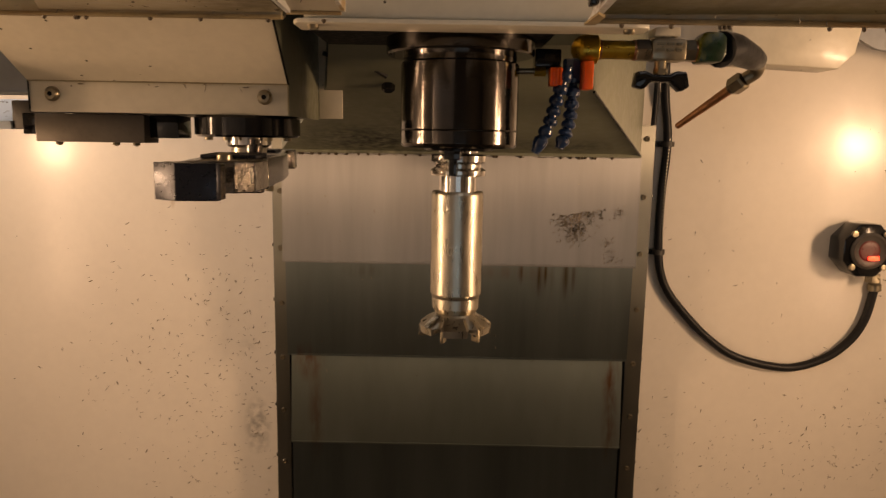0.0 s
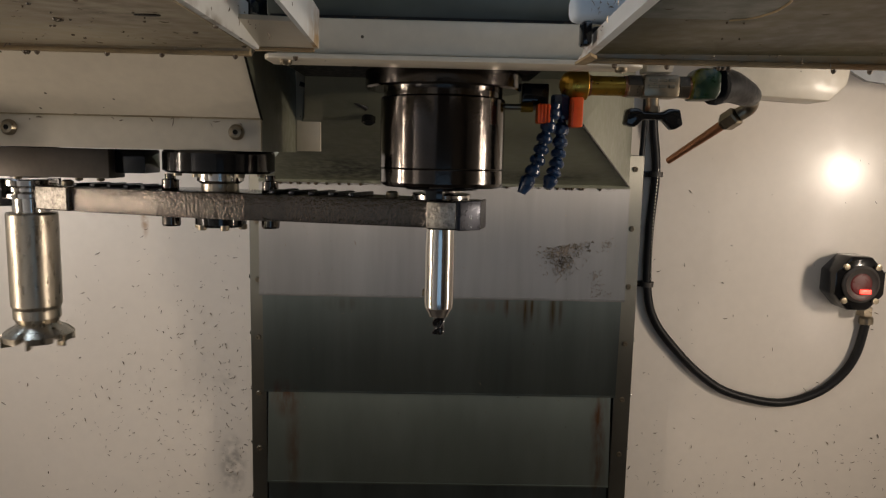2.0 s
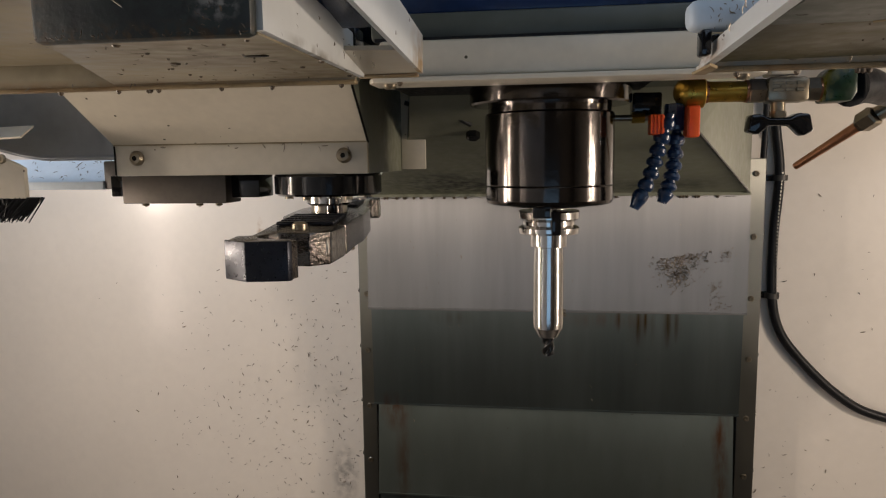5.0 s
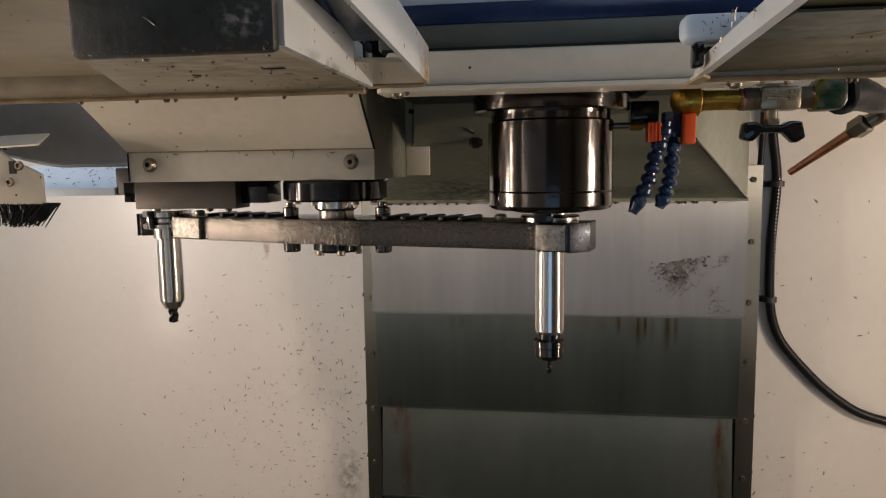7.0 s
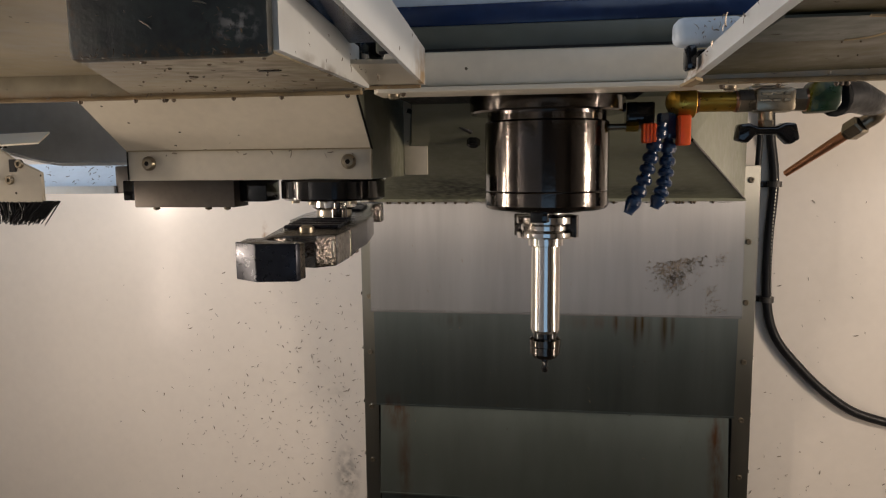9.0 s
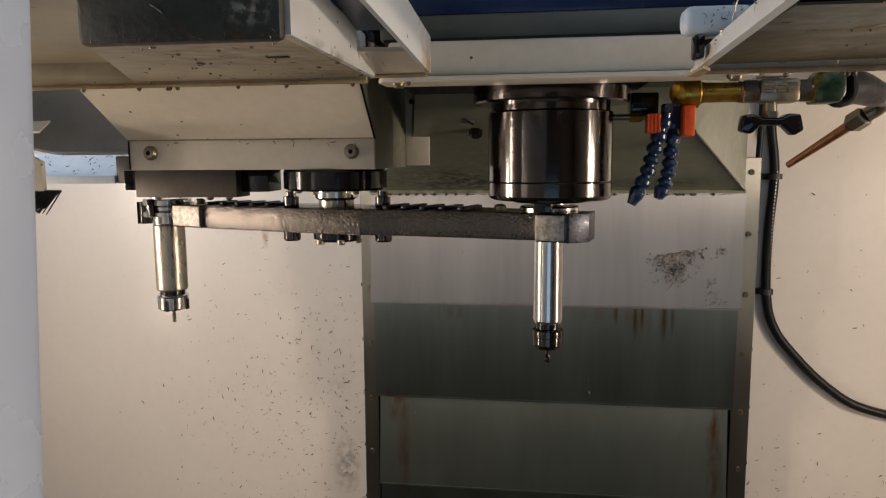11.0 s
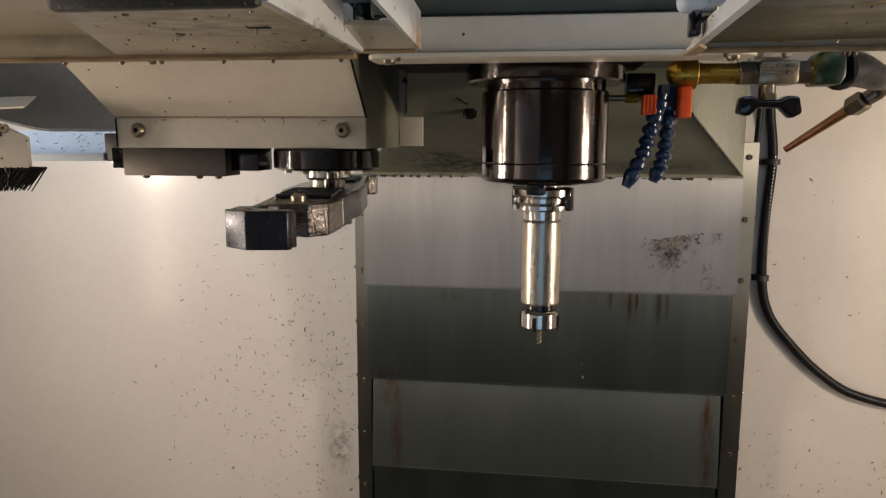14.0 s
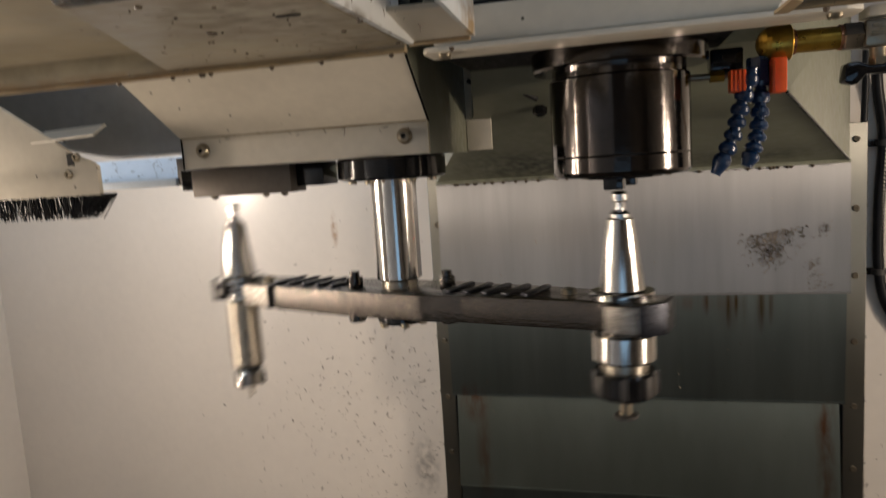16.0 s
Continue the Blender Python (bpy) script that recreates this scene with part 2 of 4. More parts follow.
WALLCHIPS = material("brown wall chips", (0.20, 0.15, 0.10), 0.4, 0.4, vary=0.5, scale=20, fine=300, bump=0.1)
NAVY = material("dark blue black panel", (0.009, 0.026, 0.085), 0.22, vary=0.2, scale=8, fine=90, bump=0.04, dirt=0.2, dirt_colour=(0.08, 0.08, 0.08))
RED = glowing("red signal lens", (0.10, 0.006, 0.005), 0.12)
REDHOT = glowing("red glowing bar", (1.0, 0.05, 0.03), 6.0)


# ---- mesh helpers ----
def add_box(bm, lo, hi, bevel=0.0, segs=2):
    g = bmesh.ops.create_cube(bm, size=1.0)
    vs = g["verts"]
    for v in vs:
        v.co = Vector([lo[i] + (v.co[i] + 0.5) * (hi[i] - lo[i]) for i in range(3)])
    if bevel:
        es = {e for v in vs for e in v.link_edges}
        bmesh.ops.bevel(bm, geom=list(es), offset=bevel, segments=segs, profile=0.5, affect="EDGES")
    return bm


def box(lo, hi, bevel=0.0, segs=2):
    return add_box(bmesh.new(), lo, hi, bevel, segs)


def add_lathe(bm, prof, segs=32, centre=(0, 0, 0), m=None):
    """Turns (radius, height) pairs round z."""
    rings = []
    for r, z in prof:
        if r <= 1e-6:
            rings.append([bm.verts.new((0, 0, z))])
        else:
            rings.append([bm.verts.new((r * math.cos(2 * math.pi * i / segs), r * math.sin(2 * math.pi * i / segs), z)) for i in range(segs)])
    for a, b in zip(rings, rings[1:]):
        for i in range(segs):
            j = (i + 1) % segs
            q = [a[i % len(a)], a[j % len(a)], b[j % len(b)], b[i % len(b)]]
            q = list(dict.fromkeys(q))
            if len(q) > 2:
                bm.faces.new(q)
    for ring, flip in ((rings[0], True), (rings[-1], False)):
        if len(ring) > 2:
            bm.faces.new(ring[::-1] if flip else ring)
    for k in range(1, len(prof) - 1):
        (r0, z0), (r1, z1), (r2, z2) = prof[k - 1:k + 2]
        bend = math.atan2(z2 - z1, r2 - r1) - math.atan2(z1 - z0, r1 - r0)
        if abs(math.sin(bend / 2)) > 0.09 and len(rings[k]) > 2:
            for i in range(segs):
                e = bm.edges.get((rings[k][i], rings[k][(i + 1) % segs]))
                if e:
                    e.smooth = False
    mat = Matrix.Translation(centre) @ (m or Matrix.Identity(4))
    for ring in rings:
        for v in ring:
            v.co = mat @ v.co
    return bm


def lathe(prof, segs=32, centre=(0, 0, 0), m=None):
    return add_lathe(bmesh.new(), prof, segs, centre, m)


def along(a, b):
    """The pose at a whose z points to b."""
    d = Vector(b) - Vector(a)
    return Matrix.Translation(a) @ d.to_track_quat("Z", "Y").to_matrix().to_4x4()


def rod(a, b, r, r2=None, segs=16, bm=None):
    ln = (Vector(b) - Vector(a)).length
    return add_lathe(bm or bmesh.new(), [(r, 0), (r2 or r, ln)], segs, m=along(a, b))


def spline(points, steps=10):
    """A smooth way through the points."""
    p = [Vector(q) for q in points]
    p = [2 * p[0] - p[1]] + p + [2 * p[-1] - p[-2]]
    out = []
    for i in range(1, len(p) - 2):
        for k in range(steps):
            t = k / steps
            a, b, c, d = p[i - 1], p[i], p[i + 1], p[i + 2]
            out.append(0.5 * (2 * b + (c - a) * t + (2 * a - 5 * b + 4 * c - d) * t * t + (3 * b - a - 3 * c + d) * t ** 3))
    return out + [p[-2]]


def tube(points, r, segs=12, steps=10, bm=None, radii=None):
    bm = bm or bmesh.new()
    way = spline(points, steps)
    rings = []
    for i, q in enumerate(way):
        d = (way[min(i + 1, len(way) - 1)] - way[max(i - 1, 0)]).normalized()
        side = d.cross(Vector((0, 1, 0.01))).normalized()
        up = side.cross(d)
        rr = radii(i / (len(way) - 1)) if radii else r
        rings.append([bm.verts.new(q + rr * (math.cos(2 * math.pi * k / segs) * side + math.sin(2 * math.pi * k / segs) * up)) for k in range(segs)])
    for a, b in zip(rings, rings[1:]):
        for k in range(segs):
            bm.faces.new((a[k], a[(k + 1) % segs], b[(k + 1) % segs], b[k]))
    bm.faces.new(rings[0][::-1])
    bm.faces.new(rings[-1])
    return bm


def prism(outline, z0, z1, bevel=0.0, axis="z", m=None):
    """A plate from an outline (in turn order)."""
    bm = bmesh.new()
    put = {"z": lambda a, b, c: (a, b, c), "y": lambda a, b, c: (a, c, b), "x": lambda a, b, c: (c, a, b)}[axis]
    lo = [bm.verts.new(put(a, b, z0)) for a, b in outline]
    hi = [bm.verts.new(put(a, b, z1)) for a, b in outline]
    bm.faces.new(lo[::-1])
    bm.faces.new(hi)
    for i in range(len(lo)):
        j = (i + 1) % len(lo)
        bm.faces.new((lo[i], lo[j], hi[j], hi[i]))
    bmesh.ops.recalc_face_normals(bm, faces=bm.faces)
    if bevel:
        bmesh.ops.bevel(bm, geom=list(bm.edges), offset=bevel, segments=2, profile=0.5, affect="EDGES")
    if m:
        bm.transform(m)
    return bm


def slab(corners, thick):
    """A sheet through four corners, thickened along its normal."""
    bm = bmesh.new()
    c = [Vector(q) for q in corners]
    nrm = (c[1] - c[0]).cross(c[3] - c[0]).normalized() * thick
    a = [bm.verts.new(q) for q in c]
    b = [bm.verts.new(q + nrm) for q in c]
    bm.faces.new(a[::-1])
    bm.faces.new(b)
    for i in range(len(c)):
        j = (i + 1) % len(c)
        bm.faces.new((a[i], a[j], b[j], b[i]))
    bmesh.ops.recalc_face_normals(bm, faces=bm.faces)
    return bm


def mesh_of(name, bm, mat, smooth=40):
    bmesh.ops.recalc_face_normals(bm, faces=bm.faces)
    me = bpy.data.meshes.new(name)
    if smooth:
        lim = radians(smooth)
        for f in bm.faces:
            f.smooth = True
        for e in bm.edges:
            if len(e.link_faces) == 2 and e.calc_face_angle(0) > lim:
                e.smooth = False
    bm.to_mesh(me)
    bm.free()
    me.materials.append(mat)
    return me


def part(name, bm, mat, parent=None, label="", smooth=40):
    ob = new(name, mesh_of(name, bm, mat, smooth))
    ob.parent = parent
    if label:
        ob["label"] = label
    return ob


def shared(name, me, m, parent):
    ob = new(name, me)
    ob.parent = parent
    ob.matrix_basis = m
    return ob


def thing(name, label, category, m=None, group="", kind=""):
    ob = new(name)
    ob.empty_display_size = 0.02
    if m:
        ob.matrix_basis = m
    return tagged(ob, label, category, group, kind)


def structure(name, bm, mat, label, category, smooth=30):
    return tagged(part(name, bm, mat, None, smooth=smooth), label, category, kind="structure")


def screw_mesh(name, r, h, mat=None):
    """Round cap head with a socket; its head points along +z."""
    return mesh_of(name, lathe([(0, 0), (r, 0), (r, h * 0.55), (r * 0.8, h), (r * 0.45, h), (r * 0.42, h * 0.4), (0, h * 0.4)], 18), mat or NICKEL)


FACE = pose(0, 0, 0, 90)  # turns +z towards the front, -y

# ---- enclosure ----
structure("wall_north", box((-1.45, 1.36, 0.35), (1.45, 1.42, 2.4)), WALL, "cream painted sheet metal back wall with chips", "wall")
structure("wall_west", box((-1.45, -0.75, 0.35), (-1.41, 1.36, 2.4)), WALL, "cream painted side wall of the enclosure", "wall")
structure("wall_east", box((1.41, -0.75, 0.35), (1.45, 1.36, 2.4)), WALL, "cream painted side wall of the enclosure", "wall")
sw = box((-1.41, -0.75, 0.35), (-0.40, -0.71, 2.4))
add_box(sw, (0.44, -0.75, 0.35), (1.41, -0.71, 2.4))
add_box(sw, (-0.40, -0.75, 0.35), (0.44, -0.71, 0.91))
add_box(sw, (-0.40, -0.75, 1.48), (0.44, -0.71, 2.4))
structure("wall_south", sw, BLOCK, "unseen dark front wall of the enclosure with a door opening", "wall")
structure("floor", box((-1.45, -0.75, 0.30), (1.45, 1.42, 0.35)), BLOCK, "dark steel chip pan floor with coolant film", "floor")
cl = box((-1.45, 0.25, 2.4), (1.45, 1.42, 2.44))
add_box(cl, (-1.45, -0.75, 2.4), (1.45, -0.35, 2.44))
structure("ceiling", cl, CREAM, "cream sheet roof of the enclosure with a slot", "ceiling")

# way cover: overlapping steel plates between two strips
cover = thing("way_cover", "brushed steel telescopic way cover with rust and stains", "machine cover", kind="")
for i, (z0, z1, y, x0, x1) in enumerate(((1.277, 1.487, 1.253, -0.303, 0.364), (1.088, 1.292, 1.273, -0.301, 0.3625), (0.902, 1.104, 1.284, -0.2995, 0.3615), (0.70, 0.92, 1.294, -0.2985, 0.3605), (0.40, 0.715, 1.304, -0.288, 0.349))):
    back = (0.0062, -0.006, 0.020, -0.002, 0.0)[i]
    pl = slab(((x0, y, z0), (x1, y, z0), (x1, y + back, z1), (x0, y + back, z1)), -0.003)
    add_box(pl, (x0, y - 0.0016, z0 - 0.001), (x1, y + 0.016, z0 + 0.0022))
    part("cover_plate", pl, (STEEL_LIT, STEEL, RUSTED_LIT, STEEL, STEEL)[i], cover, smooth=0)
part("backing", box((-0.3045, 1.336, 0.36), (0.3685, 1.340, 1.486)), GREYSHEET, cover, "added grey sheet for the shaded side gaps")
fs = screw_mesh("screw", 0.0052, 0.003)
stud = screw_mesh("stud", 0.0045, 0.008, BLACK)
for name, x0, x1, top, side in (("west", -0.334, -0.305, 1.51, -1), ("east", 0.369, 0.402, 1.543, 1)):
    strip = thing("edge_strip", "grey zinc edge strip screwed along the way cover", "trim strip", kind="")
    flange = part("flange", box((x0, 1.308, 0.36), (x1, 1.312, top), 0.0008, 1), STRIP, strip)
    xs = x0 if side < 0 else x1 - 0.004
    side_return = part("return", box((xs, 1.312, 0.36), (xs + 0.004, 1.3595, top), 0.0008, 1), STRIP, strip)
    xi = x1 - 0.004 if side < 0 else x0
    part("inner_return", box((xi, 1.312, 0.36), (xi + 0.004, 1.3595, top), 0.0008, 1), BLOCK, strip)
    for k in range(10):
        z = 1.517 - k * 0.1115
        if z > top:
            continue
        shared("screw", fs, Matrix.Translation(((x0 + x1) / 2, 1.308, z)) @ FACE, flange)
        shared("stud", stud, Matrix.Translation((x0 if side < 0 else x1, 1.335, z - 0.11)) @ pose(0, 0, 0, 0, 90 * side, 0), side_return)

# ---- machine head ----
hood = thing("head_casting", "grey green sloping underside of the machine head, oily", "machine casting")
hb = bmesh.new()
fr = [(-0.135, 0.80, 1.622), (0.17, 0.80, 1.622), (0.205, 0.93, 1.579), (0.363, 1.264, 1.486), (-0.303, 1.264, 1.486), (-0.16, 0.93, 1.579)]
bk = [(x, min(y + 0.02, 1.262), 1.72) for x, y, z in fr]
va, vb = [hb.verts.new(q) for q in fr], [hb.verts.new(q) for q in bk]
hb.faces.new((va[0], va[1], va[2], va[5]))
hb.faces.new((va[5], va[2], va[3], va[4]))
hb.faces.new(vb)
for i in range(6):
    j = (i + 1) % 6
    hb.faces.new((va[i], va[j], vb[j], vb[i]))
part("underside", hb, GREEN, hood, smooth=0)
part("drip_edge", box((-0.303, 1.254, 1.482), (0.363, 1.262, 1.488), 0.001, 1), GREEN, hood)
part("edge_bead", rod((0.205, 0.93, 1.578), (0.363, 1.263, 1.485), 0.0022, segs=8), BLACK, hood)
for x, y in ((-0.10, 0.9), (-0.085, 0.86)):
    part("cable", tube(((x - 0.06, y, 1.62), (x - 0.02, y + 0.01, 1.607), (x + 0.01, y + 0.03, 1.59)), 0.003, 8), RUBBER, hood)
part("bolt", lathe([(0, 0), (0.009, 0), (0.009, 0.008), (0.006, 0.01), (0, 0.01)], 6, m=Matrix.Translation((-0.075, 0.92, 1.582)) @ pose(0, 0, 0, 160)), BLACK, hood)

plate = thing("spindle_carrier", "cream head front with a rounded mounting plate", "machine casting")
part("fascia", box((-0.126, 0.612, 1.6178), (0.182, 0.655, 1.648), 0.003), CREAM, plate)
part("carrier_body", box((-0.124, 0.6552, 1.6218), (0.115, 0.80, 1.647)), CREAM, plate)
part("mounting_plate", prism([(-0.136, 0.618), (-0.131, 0.608), (-0.12, 0.605), (0.176, 0.605), (0.187, 0.61), (0.191, 0.62), (0.191, 0.645), (0.116, 0.652), (-0.136, 0.652)], 1.6128, 1.6172, 0.001), CREAM, plate)
part("underplate", box((-0.136, 0.6525, 1.6195), (0.116, 0.88, 1.6215)), FLATBLACK, plate, "flat black underside plate")
ps = screw_mesh("screw", 0.0055, 0.004, NICKEL)
for x, y in ((-0.118, 0.619), (0.172, 0.619)):
    shared("screw", ps, Matrix.Translation((x, y, 1.6128 if y < 0.62 else 1.6108)) @ pose(0, 0, 0, 180), plate)
part("upper_panel", box((-0.135, 0.622, 1.6495), (0.20, 0.80, 1.672), 0.003), PANELGREEN, plate, "grey green upper panel")
part("seam", box((-0.13, 0.615, 1.6475), (0.19, 0.80, 1.6505)), RUBBER, plate)
part("dark_panel", box((-0.20, 0.632, 1.673), (0.30, 0.80, 1.692), 0.002), NAVY, plate, "dark blue glossy panel")
part("daylight_panel", box((-0.22, 0.645, 1.694), (0.32, 0.80, 1.80), 0.002), BLUEWHITE, plate, "pale blue panel for the daylight overhead")

SX, SY = 0.0195, 0.75
spindle = thing("spindle_nose", "dark polished cylindrical steel spindle nose", "spindle", Matrix.Translation((SX, SY, 0)))
part("collar", lathe([(0.0, 1.6012), (0.0795, 1.6012), (0.0815, 1.6030), (0.0815, 1.6185), (0.0808, 1.6192), (0.0, 1.6192)], 72), SPINDLE, spindle)
part("barrel", lathe([(0.0, 1.5015), (0.0605, 1.5015), (0.0640, 1.5032), (0.0655, 1.5062), (0.0655, 1.5195), (0.0648, 1.5205), (0.0655, 1.5215), (0.0655, 1.5915), (0.0645, 1.593), (0.0625, 1.5935), (0.0625, 1.6020), (0, 1.6020)], 72), SPINDLE, spindle)
part("nose_ring", lathe([(0.0265, 1.4985), (0.038, 1.4985), (0.040, 1.5018), (0.0265, 1.5018)], 48), BLACK, spindle)
for a in (-100, 80):
    kx, ky = 0.036 * math.cos(radians(a)), 0.036 * math.sin(radians(a))
    part("drive_key", prism([(-0.008, -0.009), (0.008, -0.009), (0.008, 0.009), (-0.008, 0.009)], 1.489, 1.502, 0.0012, m=Matrix.Translation((kx, ky, 0)) @ pose(0, 0, 0, 0, 0, a)), BLACK, spindle)

# ---- tool magazine ----
mag = thing("magazine_cover", "cream sheet magazine cover with two button screws", "machine cover")
part("front_plate", box((-0.468, 0.758, 1.534), (-0.174, 0.764, 1.568), 0.0012), CREAM, mag)
part("sloping_panel", slab(((-0.468, 0.7602, 1.5665), (-0.174, 0.7602, 1.5665), (-0.169, 0.66, 1.640), (-0.480, 0.66, 1.640)), -0.005), CREAM, mag, smooth=0)
part("upper_panel", box((-0.480, 0.66, 1.640), (-0.169, 0.668, 1.80)), CREAM, mag)
part("side_plate", prism([(0.7645, 1.534), (0.95, 1.534), (0.95, 1.72), (0.67, 1.72), (0.67, 1.636), (0.7645, 1.569)], -0.180, -0.174, 0.001, axis="x"), GREEN, mag)
part("wedge_side", prism([(0.7645, 1.534), (0.82, 1.534), (0.82, 1.72), (0.67, 1.72), (0.67, 1.642), (0.7645, 1.575)], -0.468, -0.462, 0.001, axis="x"), CREAM, mag)
part("side_flange", box((-0.1735, 0.944, 1.536), (-0.141, 0.95, 1.70), 0.001), CREAM, mag)
part("under_plate", box((-0.462, 0.7645, 1.5345), (-0.1805, 0.945, 1.539)), BLOCK, mag)
part("crease", rod((-0.468, 0.7568, 1.5685), (-0.174, 0.7568, 1.5685), 0.0009, segs=6), DIRTY, mag, "dark rod for the fold's shadow gap")
part("edge_line", rod((-0.1735, 0.7585, 1.568), (-0.1685, 0.6585, 1.6405), 0.0013, segs=6), FLATBLACK, mag, "dark line along the edge")
part("edge_line", rod((-0.1738, 0.7575, 1.535), (-0.1738, 0.7575, 1.568), 0.0009, segs=6), DIRTY, mag, "dark line along the edge")
part("edge_line", rod((-0.468, 0.7575, 1.535), (-0.468, 0.7575, 1.570), 0.0010, segs=6), FLATBLACK, mag, "dark line along the edge")
ms = mesh_of("button_screw", lathe([(0, 0), (0.0085, 0), (0.0085, 0.0025), (0.006, 0.006), (0.0028, 0.0065), (0.0026, 0.003), (0, 0.003)], 20), NICKEL)
for x in (-0.441, -0.2):
    head = shared("button_screw", ms, Matrix.Translation((x, 0.758, 1.554)) @ FACE, mag)
    part("screw_socket", lathe([(0, 0), (0.003, 0), (0.003, 0.0006), (0, 0.0006)], 6, m=Matrix.Translation((x, 0.7522, 1.554)) @ FACE), FLATBLACK, mag, "black hexagon socket")

block = thing("pot_guide", "dull dark steel pot guide block under the cover", "machine part")
part("block", box((-0.489, 0.80, 1.500), (-0.357, 0.842, 1.5335), 0.0015), GUIDE, block)
part("end_block", box((-0.357, 0.815, 1.506), (-0.322, 0.86, 1.5335), 0.0015), BLACK, block)
part("stop", box((-0.507, 0.806, 1.5085), (-0.4895, 0.84, 1.5335), 0.001), BLACK, block)
for x in (-0.47, -0.40, -0.375):
    part("drip_screw", lathe([(0, 0), (0.004, 0), (0.0045, 0.003), (0, 0.005)], 10, m=Matrix.Translation((x, 0.818, 1.5)) @ pose(0, 0, 0, 180)), NICKEL, block)

PX, PY = -0.236, 0.8145
POTX, POTY = 2 * PX - SX, 2 * PY - SY
GRIP = math.degrees(math.atan2(SY - PY, SX - PX))
collar = thing("arm_bearing", "black oily bearing collar of the tool arm", "bearing", Matrix.Translation((PX, PY, 0)))
part("ring", lathe([(0.03, 1.509), (0.058, 1.509), (0.062, 1.5115), (0.062, 1.531), (0.06, 1.534), (0.03, 1.534)], 56), BLACK, collar)
for k in range(6):
    a = radians(60 * k + 15)
    part("bolt", lathe([(0, 0), (0.005, 0), (0.005, 0.004), (0, 0.004)], 12, m=Matrix.Translation((0.046 * math.cos(a), 0.046 * math.sin(a), 1.509)) @ pose(0, 0, 0, 180)), NICKEL, collar)

# guard sheet, rail and brush beside the magazine
guard = thing("magazine_guard", "dull grey curved guard sheet beside the magazine", "machine cover")
gb = prism([(-1.3, 1.75), (-0.86, 1.63), (-0.74, 1.598), (-0.66, 1.577), (-0.58, 1.558), (-0.530, 1.556), (-0.47, 1.556), (-0.47, 2.0), (-1.3, 2.0)], 0.770, 0.775, axis="y")
part("sheet", gb, GREYSHEET, guard, smooth=0)
part("folded_edge", tube(((-1.3, 0.7725, 1.75), (-0.86, 0.7725, 1.63), (-0.74, 0.7725, 1.598), (-0.66, 0.7725, 1.577), (-0.58, 0.7725, 1.558), (-0.53, 0.7725, 1.556), (-0.472, 0.7725, 1.556)), 0.0035, 8, 6), GREYSHEET, guard)
rail = thing("guide_rail", "pale blue white guide rail with chips on it", "rail")
part("rail_body", slab(((-0.95, 0.90, 1.519), (-0.575, 0.90, 1.519), (-0.575, 0.955, 1.556), (-0.95, 0.955, 1.556)), -0.004), BLUEWHITE, rail, smooth=0)
part("rail_lip", box((-0.95, 0.892, 1.514), (-0.575, 0.899, 1.525), 0.001), BLUEWHITE, rail)
part("rail_end", box((-0.5745, 0.895, 1.514), (-0.535, 0.955, 1.552), 0.002), BLOCK, rail, "dark end block")
brk = thing("door_bracket", "cream sheet bracket with a slotted tab and bristle brush", "bracket")
part("bracket_plate", prism([(-1.0, 1.512), (-0.5375, 1.512), (-0.5375, 1.545), (-0.545, 1.549), (-0.570, 1.560), (-0.596, 1.578), (-0.66, 1.618), (-0.74, 1.668), (-1.0, 1.80)], 0.70, 0.706, 0.0008, axis="y"), CREAM, brk)
part("slotted_tab", slab(((-0.620, 0.700, 1.573), (-0.537, 0.700, 1.5765), (-0.556, 0.745, 1.5905), (-0.640, 0.745, 1.588)), 0.002), CREAM, brk)
part("tab_slot", slab(((-0.600, 0.718, 1.5782), (-0.560, 0.718, 1.5795), (-0.563, 0.725, 1.5818), (-0.603, 0.725, 1.5805)), 0.001), FLATBLACK, brk)
part("plate_slot", prism([(-0.574, 1.546), (-0.566, 1.546), (-0.566, 1.560), (-0.574, 1.560)], 0.6985, 0.6998, axis="y"), FLATBLACK, brk)
part("tab_bolt", lathe([(0, 0), (0.007, 0), (0.007, 0.004), (0, 0.004)], 12, m=Matrix.Translation((-0.598, 0.716, 1.577)) @ pose(0, 0, 0, 180)), BLACK, brk)
for x, z in ((-0.575, 1.537), (-0.562, 1.555)):
    shared("screw", fs, Matrix.Translation((x, 0.70, z)) @ FACE, brk)
bris = bmesh.new()
rng = random.Random(5)
for k in range(900):
    x = -0.98 + 0.46 * k / 900 + rng.uniform(-0.003, 0.003)
    a = (x, 0.703 + rng.uniform(-0.003, 0.003), 1.513)
    lean = rng.uniform(-0.006, 0.006) + (0.0 if x < -0.56 else -0.022)
    rod(a, (x + lean, a[1] + rng.uniform(-0.003, 0.003), 1.513 - rng.uniform(0.018, 0.027)), 0.0010, 0.0006, 4, bris)
tagged(part("bristles", bris, RUBBER, brk, "black bristles"), kind="stuff")

# ---- tool change arm ----
AZ = 1.474
arm = thing("tool_change_arm", "rough black twin-claw tool change arm on a chrome shaft", "robot arm", pose(PX, PY, AZ, 0, 0, GRIP))
R = math.hypot(SX - PX, SY - PY)


def half_arm():
    """Outline of one half: the claw opens towards +y and its back is closed."""
    notch = [(R + 0.0245 * math.cos(radians(a)), 0.0245 * math.sin(radians(a))) for a in range(10, -211, -20)]
